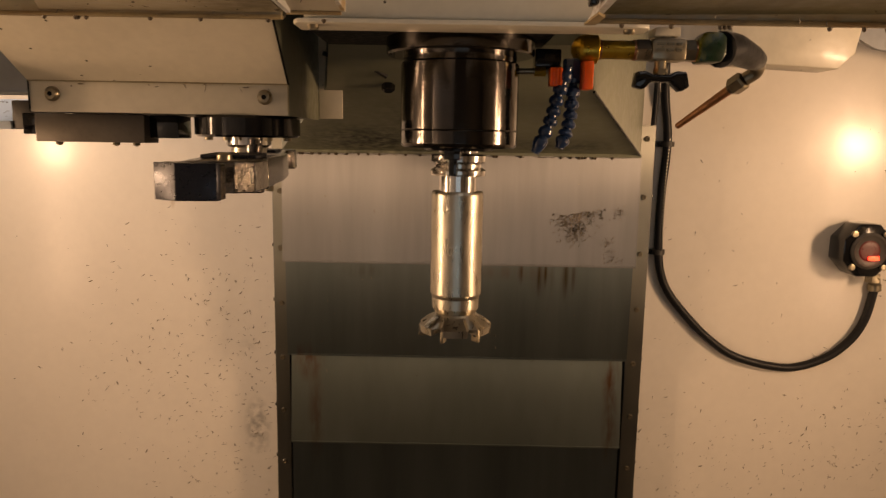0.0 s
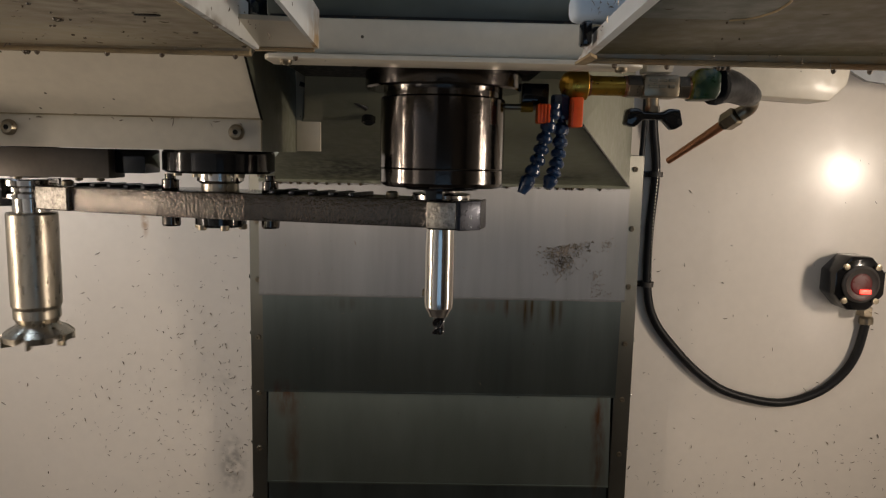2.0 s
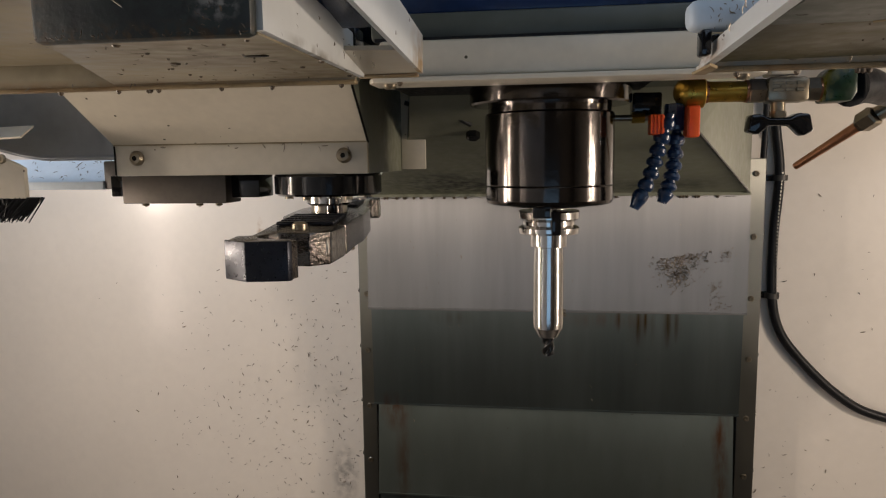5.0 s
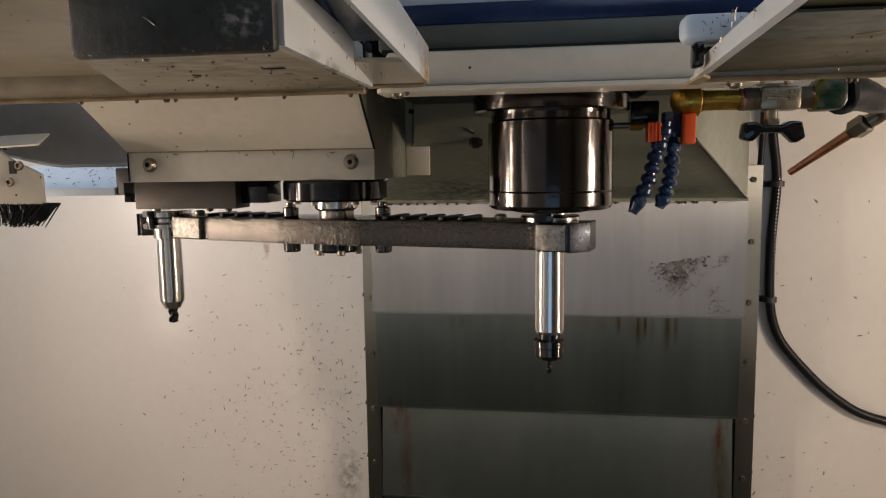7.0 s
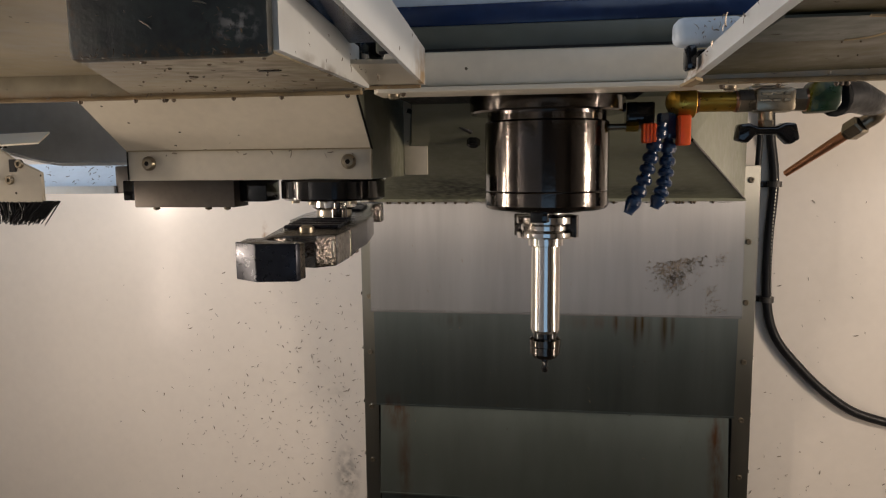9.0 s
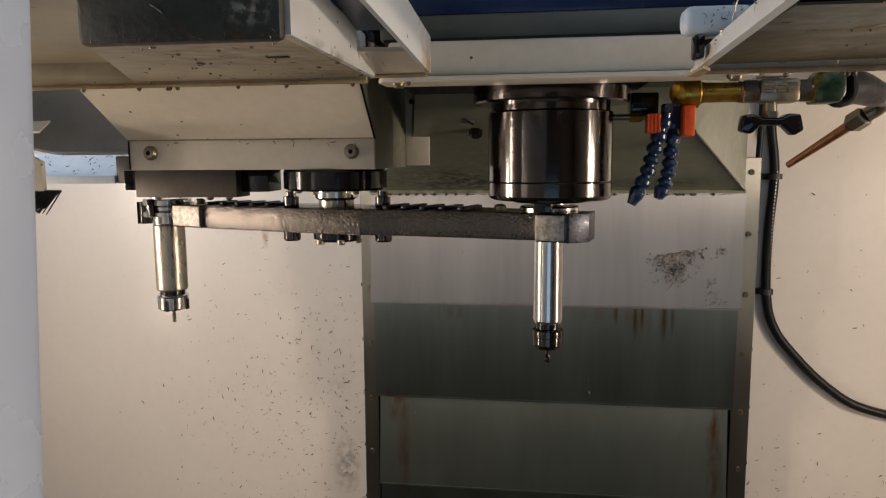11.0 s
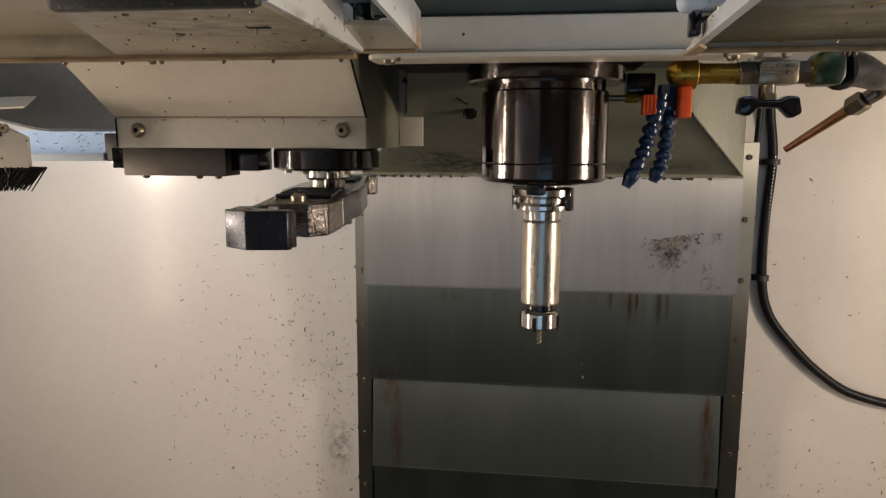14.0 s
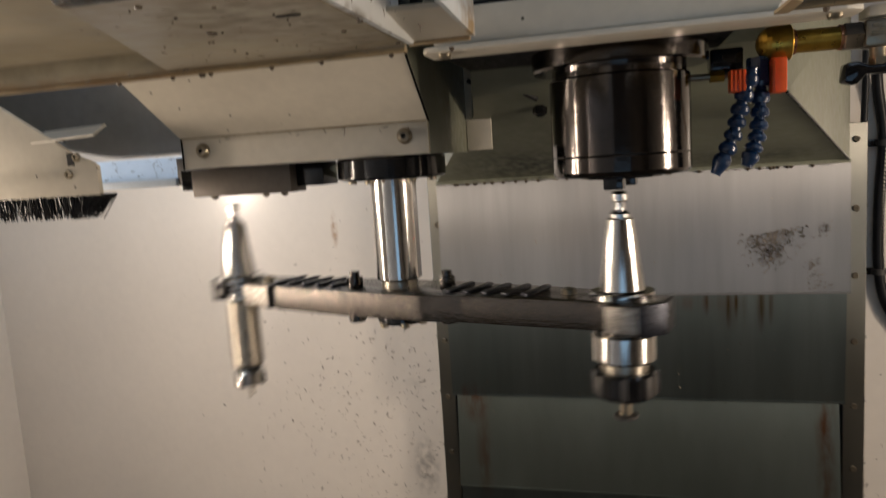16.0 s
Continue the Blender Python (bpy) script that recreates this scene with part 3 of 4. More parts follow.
    return [(0.055, -0.044), (0.10, -0.036), (R - 0.030, -0.0315), (R - 0.007, -0.0315), (R - 0.004, -0.043), (R + 0.030, -0.043), (R + 0.047, -0.0235), (R + 0.047, 0.007), (R + 0.035, 0.013)] + notch + [(R - 0.034, 0.029), (R - 0.086, 0.0355), (R - 0.0885, 0.031), (R - 0.096, 0.031), (R - 0.0985, 0.0365), (0.10, 0.039), (0.055, 0.044)]


hf = half_arm()
part("arm_body", prism(hf + [(-x, -y) for x, y in hf], -0.0145, 0.0145, 0.0012), ARM, arm)
part("shaft", lathe([(0.0205, -0.012), (0.0205, 0.022), (0.0265, 0.026), (0.0265, 0.235)], 40), CHROME, arm, "chrome sliding shaft")
part("shaft_sleeve", lathe([(0.0206, 0.0146), (0.0212, 0.0146), (0.0212, 0.0225), (0.0206, 0.0225)], 32), SATIN, arm)
hub = part("hub", lathe([(0, -0.027), (0.026, -0.027), (0.029, -0.024), (0.029, -0.0145), (0, -0.0145)], 36), BLACK, arm)
for k in range(6):
    a = radians(60 * k + 10)
    part("hub_screw", lathe([(0, 0), (0.005, 0), (0.005, 0.005), (0.0035, 0.006), (0, 0.006)], 12, m=Matrix.Translation((0.026 * math.cos(a), 0.026 * math.sin(a), -0.024)) @ pose(0, 0, 0, 180)), NICKEL, hub)
for x, y in ((0.057, 0.012), (-0.057, -0.012)):
    part("lock_pin", lathe([(0, -0.028), (0.0095, -0.028), (0.0105, -0.026), (0.0105, -0.0146), (0.009, -0.0146), (0.009, 0.014), (0.0095, 0.016), (0.0095, 0.026), (0.006, 0.027), (0.006, 0.033), (0, 0.033)], 20, centre=(x, y, 0)), SPINDLE, arm)
for s in (1, -1):
    part("claw_pad", prism([(R - 0.004, -0.0445), (R + 0.026, -0.0445), (R + 0.026, -0.042), (R - 0.004, -0.042)], -0.013, 0.013, 0.0006, m=Matrix.Scale(1, 4) if s > 0 else pose(0, 0, 0, 0, 0, 180)), WORN_LIT, arm, "worn claw face lightened where lamps shine")
    part("plunger", lathe([(0, 0.0145), (0.007, 0.0145), (0.007, 0.019), (0.004, 0.021), (0, 0.021)], 14, centre=(s * (R - 0.055), 0, 0)), NICKEL, arm)
    turned = Matrix.Scale(1, 4) if s > 0 else pose(0, 0, 0, 0, 0, 180)
    part("claw_tip", prism([(R + 0.027, -0.0436), (R + 0.0305, -0.0436), (R + 0.0480, -0.0238), (R + 0.0480, 0.0075), (R + 0.0442, 0.0105), (R + 0.0442, -0.0215)], -0.0150, 0.0152, 0.0008, m=turned), ARMEND, arm, "smooth claw end coloured like its dark reflection")
    part("jaw_face", prism([(R - 0.084, 0.0345), (R - 0.036, 0.0285), (R - 0.036, 0.0305), (R - 0.084, 0.0366)], -0.0128, 0.0128, 0.0006, m=turned), WORN_LIT, arm, "jaw face lightened for the lamp's reflection")
    part("finger_face", prism([(R - 0.036, 0.0125), (R - 0.0315, 0.0125), (R - 0.0315, 0.0275), (R - 0.036, 0.0285)], -0.0065, 0.0095, 0.0012, m=turned), WORN_LIT, arm, "worn finger face lightened for a reflection")
    for x0 in (0.075, 0.098, 0.121, 0.144, 0.167):
        part("pocket_rib", prism([(x0, -0.026), (x0 + 0.008, -0.028), (x0 + 0.012, 0.026), (x0 + 0.004, 0.028)], 0.0146, 0.0185, 0.0012, m=turned), ARMEND, arm)

# ---- tools ----
GZ = 1.497
TAPER = [(0, 0.095), (0.0065, 0.095), (0.0075, 0.092), (0.0075, 0.086), (0.005, 0.084), (0.005, 0.077), (0.0095, 0.073), (0.0095, 0.069)]


def tool(name, label):
    t = thing(name, label, "milling tool", Matrix.Translation((SX, SY, GZ)), group="taper shank tools")
    part("pull_stud", lathe(TAPER[::-1], 24), CHROME, t)
    part("taper", lathe([(0.0222, -0.001), (0.0222, 0.0), (0.0126, 0.068), (0.010, 0.069)], 40), CHROME, t)
    fl = lathe([(0.021, -0.0262), (0.0312, -0.0262), (0.0316, -0.0245), (0.0316, -0.0205), (0.0272, -0.0175), (0.0272, -0.0135), (0.0316, -0.0105), (0.0316, -0.004), (0.0305, -0.0025), (0.021, -0.0025)], 48)
    ring = part("flange", fl, CHROME, t)
    for a in (-100, 80):
        part("key_slot", prism([(-0.007, -0.0045), (0.007, -0.0045), (0.007, 0.0045), (-0.007, 0.0045)], -0.0255, -0.002, 0.0008, m=Matrix.Translation((0.0285 * math.cos(radians(a)), 0.0285 * math.sin(radians(a)), 0)) @ pose(0, 0, 0, 0, 0, a)), BLACK, ring)
    return t


def flutes(r, z0, z1, turns, blades=3):
    """A twisted fluted cutter."""
    bm = bmesh.new()
    n = 26
    rings = []
    for i in range(n + 1):
        z = z0 + (z1 - z0) * i / n
        tw = turns * 2 * math.pi * i / n
        ring = []
        for k in range(blades * 6):
            a = 2 * math.pi * k / (blades * 6)
            rr = r * (0.62 + 0.38 * (0.5 + 0.5 * math.cos(blades * a)) ** 0.7)
            ring.append(bm.verts.new((rr * math.cos(a + tw), rr * math.sin(a + tw), z)))
        rings.append(ring)
    for a, b in zip(rings, rings[1:]):
        m = len(a)
        for k in range(m):
            bm.faces.new((a[k], a[(k + 1) % m], b[(k + 1) % m], b[k]))
    bm.faces.new(rings[0])
    bm.faces.new(rings[-1][::-1])
    return bm


face_mill = tool("face_mill", "long satin steel arbor with a toothed face mill")
part("neck", lathe([(0.0215, -0.044), (0.0215, -0.026), (0.019, -0.026)], 40), CHROME, face_mill)
part("arbor", lathe([(0.022, -0.166), (0.0275, -0.166), (0.0285, -0.163), (0.0295, -0.1615), (0.0295, -0.047), (0.0285, -0.0445), (0.021, -0.044)], 48), SATIN, face_mill)
part("arbor_end", lathe([(0.0, -0.186), (0.0235, -0.185), (0.0275, -0.178), (0.0275, -0.1665), (0.02, -0.166)], 48), SATIN, face_mill)


def umbrella(teeth=6, segs=96):
    """A flared cutter skirt whose rim falls into teeth with gullets between them."""
    bm = bmesh.new()
    rings = []
    for k in range(segs):
        u = (k * teeth / segs) % 1.0
        tooth = 1.0 if 0.12 < u < 0.84 else max(0.0, 1 - min(abs(u - 0.12), abs(u - 0.84), abs(u + 0.16)) * 12)
        rim = 0.0345 + 0.0072 * tooth
        low = -0.2005 - 0.0060 * tooth
        a = 2 * math.pi * k / segs
        prof = [(0.0240, -0.1850), (0.0262, -0.1880), (0.0262 + (rim - 0.0262) * 0.55, -0.1925), (rim, -0.1985), (rim - 0.0012, low), (rim * 0.72, low + 0.001), (0.012, -0.203)]
        rings.append([bm.verts.new((r * math.cos(a), r * math.sin(a), z)) for r, z in prof])
    for a, b in zip(rings, rings[1:] + rings[:1]):
        for p in range(len(a) - 1):
            bm.faces.new((a[p], b[p], b[p + 1], a[p + 1]))
    bm.faces.new([r[0] for r in rings])
    bm.faces.new([r[-1] for r in rings][::-1])
    return bm


cutter_body = part("cutter_body", umbrella(), SATIN, face_mill, smooth=30)
for k in range(6):
    mm = pose(0, 0, 0, 0, 0, 60 * k + 9)
    part("insert", prism([(0.031, -0.0015), (0.0425, -0.0015), (0.0425, 0.0018), (0.031, 0.0018)], -0.2125, -0.199, 0.0006, m=mm), NICKEL, cutter_body, "small carbide insert")
    part("insert_screw", lathe([(0, 0), (0.0022, 0), (0.0018, 0.0008), (0, 0.001)], 10, m=mm @ Matrix.Translation((0.037, -0.0014, -0.205)) @ pose(0, 0, 0, 90)), BLACK, cutter_body)

end_mill = tool("end_mill_holder", "slim polished steel holder with a short end mill")
part("neck", lathe([(0.0165, -0.041), (0.0192, -0.040), (0.0192, -0.026), (0.018, -0.026)], 36), CHROME, end_mill)
part("body", lathe([(0.008, -0.137), (0.0105, -0.137), (0.0158, -0.127), (0.0163, -0.120), (0.0160, -0.060), (0.0152, -0.041), (0.013, -0.041)], 40), CHROME, end_mill)
part("clamp_screw", lathe([(0, 0), (0.004, 0), (0.004, 0.003), (0, 0.003)], 12, m=Matrix.Translation((0.0145, -0.004, -0.112)) @ pose(0, 0, 0, 0, 90, -15)), NICKEL, end_mill)
part("cutter", flutes(0.0068, -0.157, -0.136, 0.6), BLACK, end_mill, "dark fluted cutter")

collet = tool("collet_chuck", "slim polished collet chuck with a dark nut")
part("neck", lathe([(0.0165, -0.036), (0.0192, -0.035), (0.0192, -0.026), (0.018, -0.026)], 36), CHROME, collet)
part("body", lathe([(0.012, -0.131), (0.0150, -0.131), (0.0163, -0.128), (0.0160, -0.060), (0.0155, -0.036), (0.013, -0.036)], 40), CHROME, collet)
part("groove", lathe([(0.012, -0.137), (0.0135, -0.137), (0.0135, -0.131), (0.012, -0.131)], 32), BLACK, collet)
part("nut", lathe([(0.006, -0.160), (0.0125, -0.160), (0.0165, -0.155), (0.0165, -0.147), (0.0172, -0.146), (0.0172, -0.139), (0.0145, -0.137), (0.006, -0.137)], 36), SPINDLE, collet)
part("ball_cutter", flutes(0.0035, -0.172, -0.159, 0.4, 2), BLACK, collet)
part("ball_tip", lathe([(0, -0.1775), (0.003, -0.1765), (0.0042, -0.1735), (0.003, -0.1705), (0, -0.170)], 14), BLACK, collet)

drill = tool("drill_chuck", "thick gilt steel chuck with a slotted nut and small drill")
part("neck", lathe([(0.0195, -0.037), (0.0203, -0.036), (0.0203, -0.026), (0.018, -0.026)], 36), CHROME, drill)
part("body", lathe([(0.015, -0.128), (0.0195, -0.128), (0.0207, -0.126), (0.0207, -0.039), (0.0195, -0.037), (0.013, -0.037)], 44), SATIN, drill)
part("groove", lathe([(0.012, -0.135), (0.0165, -0.135), (0.0165, -0.128), (0.012, -0.128)], 32), BLACK, drill)
drill_nut = part("nut", lathe([(0.004, -0.155), (0.0185, -0.155), (0.0203, -0.153), (0.0203, -0.138), (0.021, -0.136), (0.019, -0.1345), (0.010, -0.1345)], 40), CHROME, drill)
for k in range(4):
    a = 90 * k - 85
    part("nut_slot", prism([(-0.002, -0.0022), (0.002, -0.0022), (0.002, 0.0022), (-0.002, 0.0022)], -0.1555, -0.141, m=Matrix.Translation((0.0195 * math.cos(radians(a)), 0.0195 * math.sin(radians(a)), 0)) @ pose(0, 0, 0, 0, 0, a)), BLACK, drill_nut)
part("drill_bit", flutes(0.0028, -0.174, -0.155, 2.0, 2), NICKEL, drill)

slot_cutter = tool("slot_cutter_chuck", "short steel chuck with a black nut and slot cutter")
part("neck", lathe([(0.021, -0.043), (0.0225, -0.042), (0.0225, -0.026), (0.018, -0.026)], 36), SATIN, slot_cutter)
part("body", lathe([(0.02, -0.072), (0.0295, -0.072), (0.0312, -0.070), (0.0312, -0.0455), (0.0295, -0.043), (0.02, -0.043)], 44), CHROME, slot_cutter)
part("waist", lathe([(0.018, -0.082), (0.0235, -0.082), (0.0235, -0.072), (0.018, -0.072)], 36), SATIN, slot_cutter)
slot_nut = part("nut", lathe([(0.006, -0.109), (0.027, -0.109), (0.0318, -0.104), (0.0318, -0.085), (0.0295, -0.082), (0.012, -0.082)], 44), BLACK, slot_cutter)
for k in range(8):
    a = 45 * k
    part("nut_slot", prism([(-0.002, -0.003), (0.002, -0.003), (0.002, 0.003), (-0.002, 0.003)], -0.105, -0.084, 0.0005, m=Matrix.Translation((0.0315 * math.cos(radians(a)), 0.0315 * math.sin(radians(a)), 0)) @ pose(0, 0, 0, 0, 0, a)), BLOCK, slot_nut)
part("cutter_shank", lathe([(0, -0.130), (0.006, -0.130), (0.006, -0.109), (0, -0.109)], 20), NICKEL, slot_cutter)
part("cutter_disc", lathe([(0, -0.1325), (0.0115, -0.1325), (0.0125, -0.131), (0.0115, -0.1295), (0, -0.1285)], 24), BLOCK, slot_cutter)

pot = thing("tool_pot", "black cylindrical tilting tool pot", "tool pot", Matrix.Translation((POTX, POTY, GZ)))
part("sleeve", lathe([(0.0235, 0.003), (0.031, 0.003), (0.034, 0.006), (0.034, 0.075), (0.029, 0.098), (0.013, 0.098)], 36), BLACK, pot)
part("hinge_arm", box((-0.012, 0.030, 0.045), (0.030, 0.040, 0.112), 0.002), BLACK, pot)
part("roller", lathe([(0, 0), (0.010, 0), (0.010, 0.012), (0, 0.012)], 18, m=Matrix.Translation((-0.022, 0, 0.098))), NICKEL, pot)

# ---- overhead frames beside the door ----
dl = thing("door_track_frame", "dirty cream overhead frame with a black face, chips and rust", "door frame")
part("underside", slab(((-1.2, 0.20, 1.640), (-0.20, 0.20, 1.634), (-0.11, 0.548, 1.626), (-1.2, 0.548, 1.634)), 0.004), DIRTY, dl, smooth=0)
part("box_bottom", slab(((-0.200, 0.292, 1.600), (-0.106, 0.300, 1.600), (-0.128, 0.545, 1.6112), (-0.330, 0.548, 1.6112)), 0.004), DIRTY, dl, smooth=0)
part("black_face", box((-0.200, 0.288, 1.5975), (-0.1035, 0.296, 1.80), 0.003), FLAKED, dl, "scratched black front face")
part("box_side", slab(((-0.106, 0.296, 1.601), (-0.126, 0.545, 1.6105), (-0.126, 0.545, 1.636), (-0.106, 0.296, 1.633)), 0.004), WHITE, dl, smooth=0)
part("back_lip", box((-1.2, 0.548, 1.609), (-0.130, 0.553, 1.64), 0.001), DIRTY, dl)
part("rusty_edge", box((-1.2, 0.5465, 1.6065), (-0.130, 0.5545, 1.6095), 0.0006), RUSTY, dl, "rusted lower edge")
part("track_wall", slab(((-0.080, 0.23, 1.628), (-0.080, 0.545, 1.612), (-0.080, 0.545, 1.640), (-0.080, 0.23, 1.665)), 0.003), WHITE, dl, smooth=0)
part("track_bottom", slab(((-0.1200, 0.465, 1.6185), (-0.0815, 0.465, 1.6175), (-0.0805, 0.546, 1.6125), (-0.1255, 0.546, 1.6125)), 0.003), CREAM, dl, "rust-streaked track end plate", smooth=0)
part("rust_lip", box((-0.1255, 0.5425, 1.6095), (-0.0805, 0.5462, 1.6122), 0.0005, 1), RUSTY, dl, "rusted plate edge")
part("wall_slit", box((-0.0795, 0.452, 1.6195), (-0.0790, 0.4575, 1.6355)), NAVY, dl, "narrow dark bar for a shaded slit")
part("track_slot", slab(((-0.1045, 0.25, 1.645), (-0.0835, 0.25, 1.645), (-0.0835, 0.464, 1.632), (-0.1190, 0.464, 1.632)), 0.003), NAVY, dl, "dark track slot", smooth=0)
part("slot_hole", prism([(-0.139 + 0.007 * math.cos(radians(a)), 0.378 + 0.0026 * math.sin(radians(a))) for a in range(0, 360, 20)], 1.6030, 1.6037), FLATBLACK, dl)
for y in (0.34, 0.43, 0.51):
    part("rivet", lathe([(0, 0), (0.003, 0), (0.0022, 0.0014), (0, 0.0018)], 12, m=Matrix.Translation((-0.0795, y, 1.634 - (y - 0.34) * 0.05)) @ pose(0, 0, 0, 0, 90, 0)), NICKEL, dl)
part("latch", box((-0.1215, 0.500, 1.625), (-0.1165, 0.522, 1.640), 0.001), BLACK, dl)

dr = thing("door_track_frame", "dirty cream overhead frame with chips and a rusted edge", "door frame")
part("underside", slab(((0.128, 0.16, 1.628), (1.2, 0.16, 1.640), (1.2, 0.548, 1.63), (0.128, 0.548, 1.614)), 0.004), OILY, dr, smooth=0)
part("back_lip", box((0.127, 0.548, 1.6105), (1.2, 0.553, 1.64), 0.001), DIRTY, dr)
part("rusty_edge", box((0.122, 0.5465, 1.6075), (1.2, 0.5545, 1.611), 0.0006), RUSTY, dr, "rusted lower edge")
part("track_edge", slab(((0.121, 0.16, 1.626), (0.127, 0.16, 1.626), (0.127, 0.55, 1.608), (0.121, 0.55, 1.608)), 0.003), WHITE, dr, smooth=0)
part("track_wall", slab(((0.122, 0.16, 1.629), (0.122, 0.545, 1.612), (0.122, 0.525, 1.621), (0.122, 0.16, 1.640)), 0.003), WHITE, dr, smooth=0)
SLOT = [(0.131, 0.358), (0.170, 0.358), (0.186, 0.362), (0.195, 0.372), (0.199, 0.388), (0.200, 0.404), (0.196, 0.420), (0.186, 0.428), (0.131, 0.428)]
part("slot_recess", prism(SLOT, 1.6180, 1.6195), PANELGREEN, dr, "dark plate for the shaded slot recess")
part("slot_rim", tube([(x, y, 1.6179) for x, y in SLOT[1:8]], 0.0008, 6, 4), RUSTY, dr, "rusty slot rim")
part("rusty_tip", prism([(0.1195, 0.500), (0.1275, 0.515), (0.1275, 0.5515), (0.1185, 0.5515)], 1.6058, 1.6078), RUSTY, dr, "rusted track tip")
part("end_block", box((0.104, 0.492, 1.628), (0.150, 0.512, 1.647), 0.006, 3), BLUEWHITE, dr, "pale blue rounded end block")
part("block_pin", box((0.112, 0.494, 1.612), (0.119, 0.508, 1.6285), 0.002), BLACK, dr)
part("block_pin", box((0.1235, 0.515, 1.614), (0.1305, 0.523, 1.6285), 0.002), BLACK, dr)

# ---- sliding door near the camera ----
door = thing("sliding_door", "smooth pale sliding door edge", "door", Matrix.Translation((-0.0736, 0.091, 1.5)))
part("door_panel", box((-0.70, -0.03, -0.62), (0.0, 0.0, 0.5), 0.004), DOORPAINT, door)
part("door_seal", box((-0.70, 0.0005, -0.62), (-0.03, 0.004, 0.5), 0.001), DOORPAINT, door)

# ---- coolant fittings ----
MY, MZ = 0.70, 1.6065
fit_ = thing("coolant_manifold", "brass and nickel coolant valve with a black wing handle", "valve")
part("elbow", lathe([(0, 0), (0.0135, 0), (0.0145, 0.001), (0.0145, 0.013)] + [(0.0145 * math.cos(radians(a)), 0.013 + 0.0145 * math.sin(radians(a))) for a in (15, 30, 45, 60, 75)] + [(0, 0.0275)], 28, m=along((0.160, MY, MZ), (0.13, MY, MZ))), BRASS, fit_)
part("elbow_drop", lathe([(0, 0), (0.0085, 0), (0.0095, 0.002), (0.0095, 0.020), (0, 0.020)], 8, m=along((0.1345, MY, MZ - 0.010), (0.1345, MY, MZ - 0.035))), BLUE, fit_)
nipple = part("nipple", rod((0.160, MY, MZ), (0.198, MY, MZ), 0.0095), BRASS, fit_)
for x in (0.161, 0.196):
    part("seal_ring", rod((x, MY, MZ), (x + 0.002, MY, MZ), 0.0104), COPPER, nipple)
part("hex_nut", lathe([(0, 0), (0.0105, 0), (0.0118, 0.0015), (0.0118, 0.0135), (0.0105, 0.015), (0, 0.015)], 6, m=along((0.198, MY, MZ), (0.21, MY, MZ))), NICKEL, fit_)
valve = part("valve_body", box((0.2125, MY - 0.0118, MZ - 0.0112), (0.249, MY + 0.0118, MZ + 0.0112), 0.004), NICKEL, fit_)
for k in range(2):
    for x0, x1 in ((0.217, 0.226), (0.2275, 0.235), (0.237, 0.243)):
        part("cast_mark", box((x0, MY - 0.0127, MZ - 0.002 + k * 0.006), (x1, MY - 0.0115, MZ + 0.001 + k * 0.006), 0.0003, 1), STRIP, valve)
part("hex_end", lathe([(0, 0), (0.0115, 0), (0.0118, 0.010), (0, 0.0105)], 6, m=along((0.2485, MY, MZ), (0.26, MY, MZ))), NICKEL, fit_)
part("end_ring", rod((0.2585, MY, MZ), (0.2605, MY, MZ), 0.0108), COPPER, fit_)
stem = part("stem", rod((0.2245, MY - 0.002, MZ - 0.010), (0.2245, MY - 0.004, MZ - 0.027), 0.0062), NICKEL, fit_)
part("stem_nut", lathe([(0, 0), (0.0075, 0), (0.0075, 0.005), (0, 0.005)], 6, m=along((0.2245, MY - 0.004, MZ - 0.019), (0.2245, MY - 0.004, MZ - 0.03))), NICKEL, stem)
part("wing_handle", prism([(0.1975, MZ - 0.037), (0.199, MZ - 0.022), (0.208, MZ - 0.021), (0.216, MZ - 0.025), (0.233, MZ - 0.025), (0.240, MZ - 0.021), (0.250, MZ - 0.022), (0.2535, MZ - 0.037), (0.245, MZ - 0.042), (0.235, MZ - 0.032), (0.2145, MZ - 0.032), (0.207, MZ - 0.040)], MY - 0.012, MY + 0.006, 0.002, axis="y"), BLACK, fit_, "black wing handle")
part("green_body", prism([(0.2605, MZ - 0.0125), (0.284, MZ - 0.012), (0.288, MZ - 0.004), (0.288, MZ + 0.013), (0.282, MZ + 0.018), (0.266, MZ + 0.018), (0.2605, MZ + 0.012)], MY - 0.0135, MY + 0.0135, 0.003, axis="y"), GREENTAG, fit_, "green painted valve end with yellow marks")
part("rubber_boot", tube(((0.286, MY, MZ + 0.002), (0.306, MY + 0.015, MZ + 0.004), (0.335, MY + 0.046, MZ + 0.001), (0.3567, MY + 0.0787, MZ + 0.001)), 0.017, 16, 6, radii=lambda u: 0.0185 - 0.007 * u), RUBBER, fit_)
part("bridge", box((0.216, MY - 0.008, MZ + 0.0132), (0.242, MY + 0.02, MZ + 0.0225), 0.002), CREAM, fit_)
part("back_body", box((0.100, MY + 0.03, MZ - 0.019), (0.128, MY + 0.055, MZ + 0.004), 0.002), BLACK, fit_)
part("pipe", rod((0.082, MY + 0.02, MZ - 0.021), (0.116, MY + 0.02, MZ - 0.021), 0.003), NICKEL, fit_)
part("brass_joint", rod((0.098, MY + 0.02, MZ - 0.021), (0.110, MY + 0.02, MZ - 0.021), 0.0052, segs=8), BRASS, fit_)


DEEPER = Matrix.Translation((0.01, -0.008, 1.547)) @ Matrix.Scale(1.05, 4) @ Matrix.Translation((-0.01, 0.008, -1.547))
fit_.matrix_basis = DEEPER


def nozzle(points, n):
    hose = thing("coolant_nozzle", "blue segmented coolant hose with an orange tap", "hose", DEEPER, group="coolant nozzles")
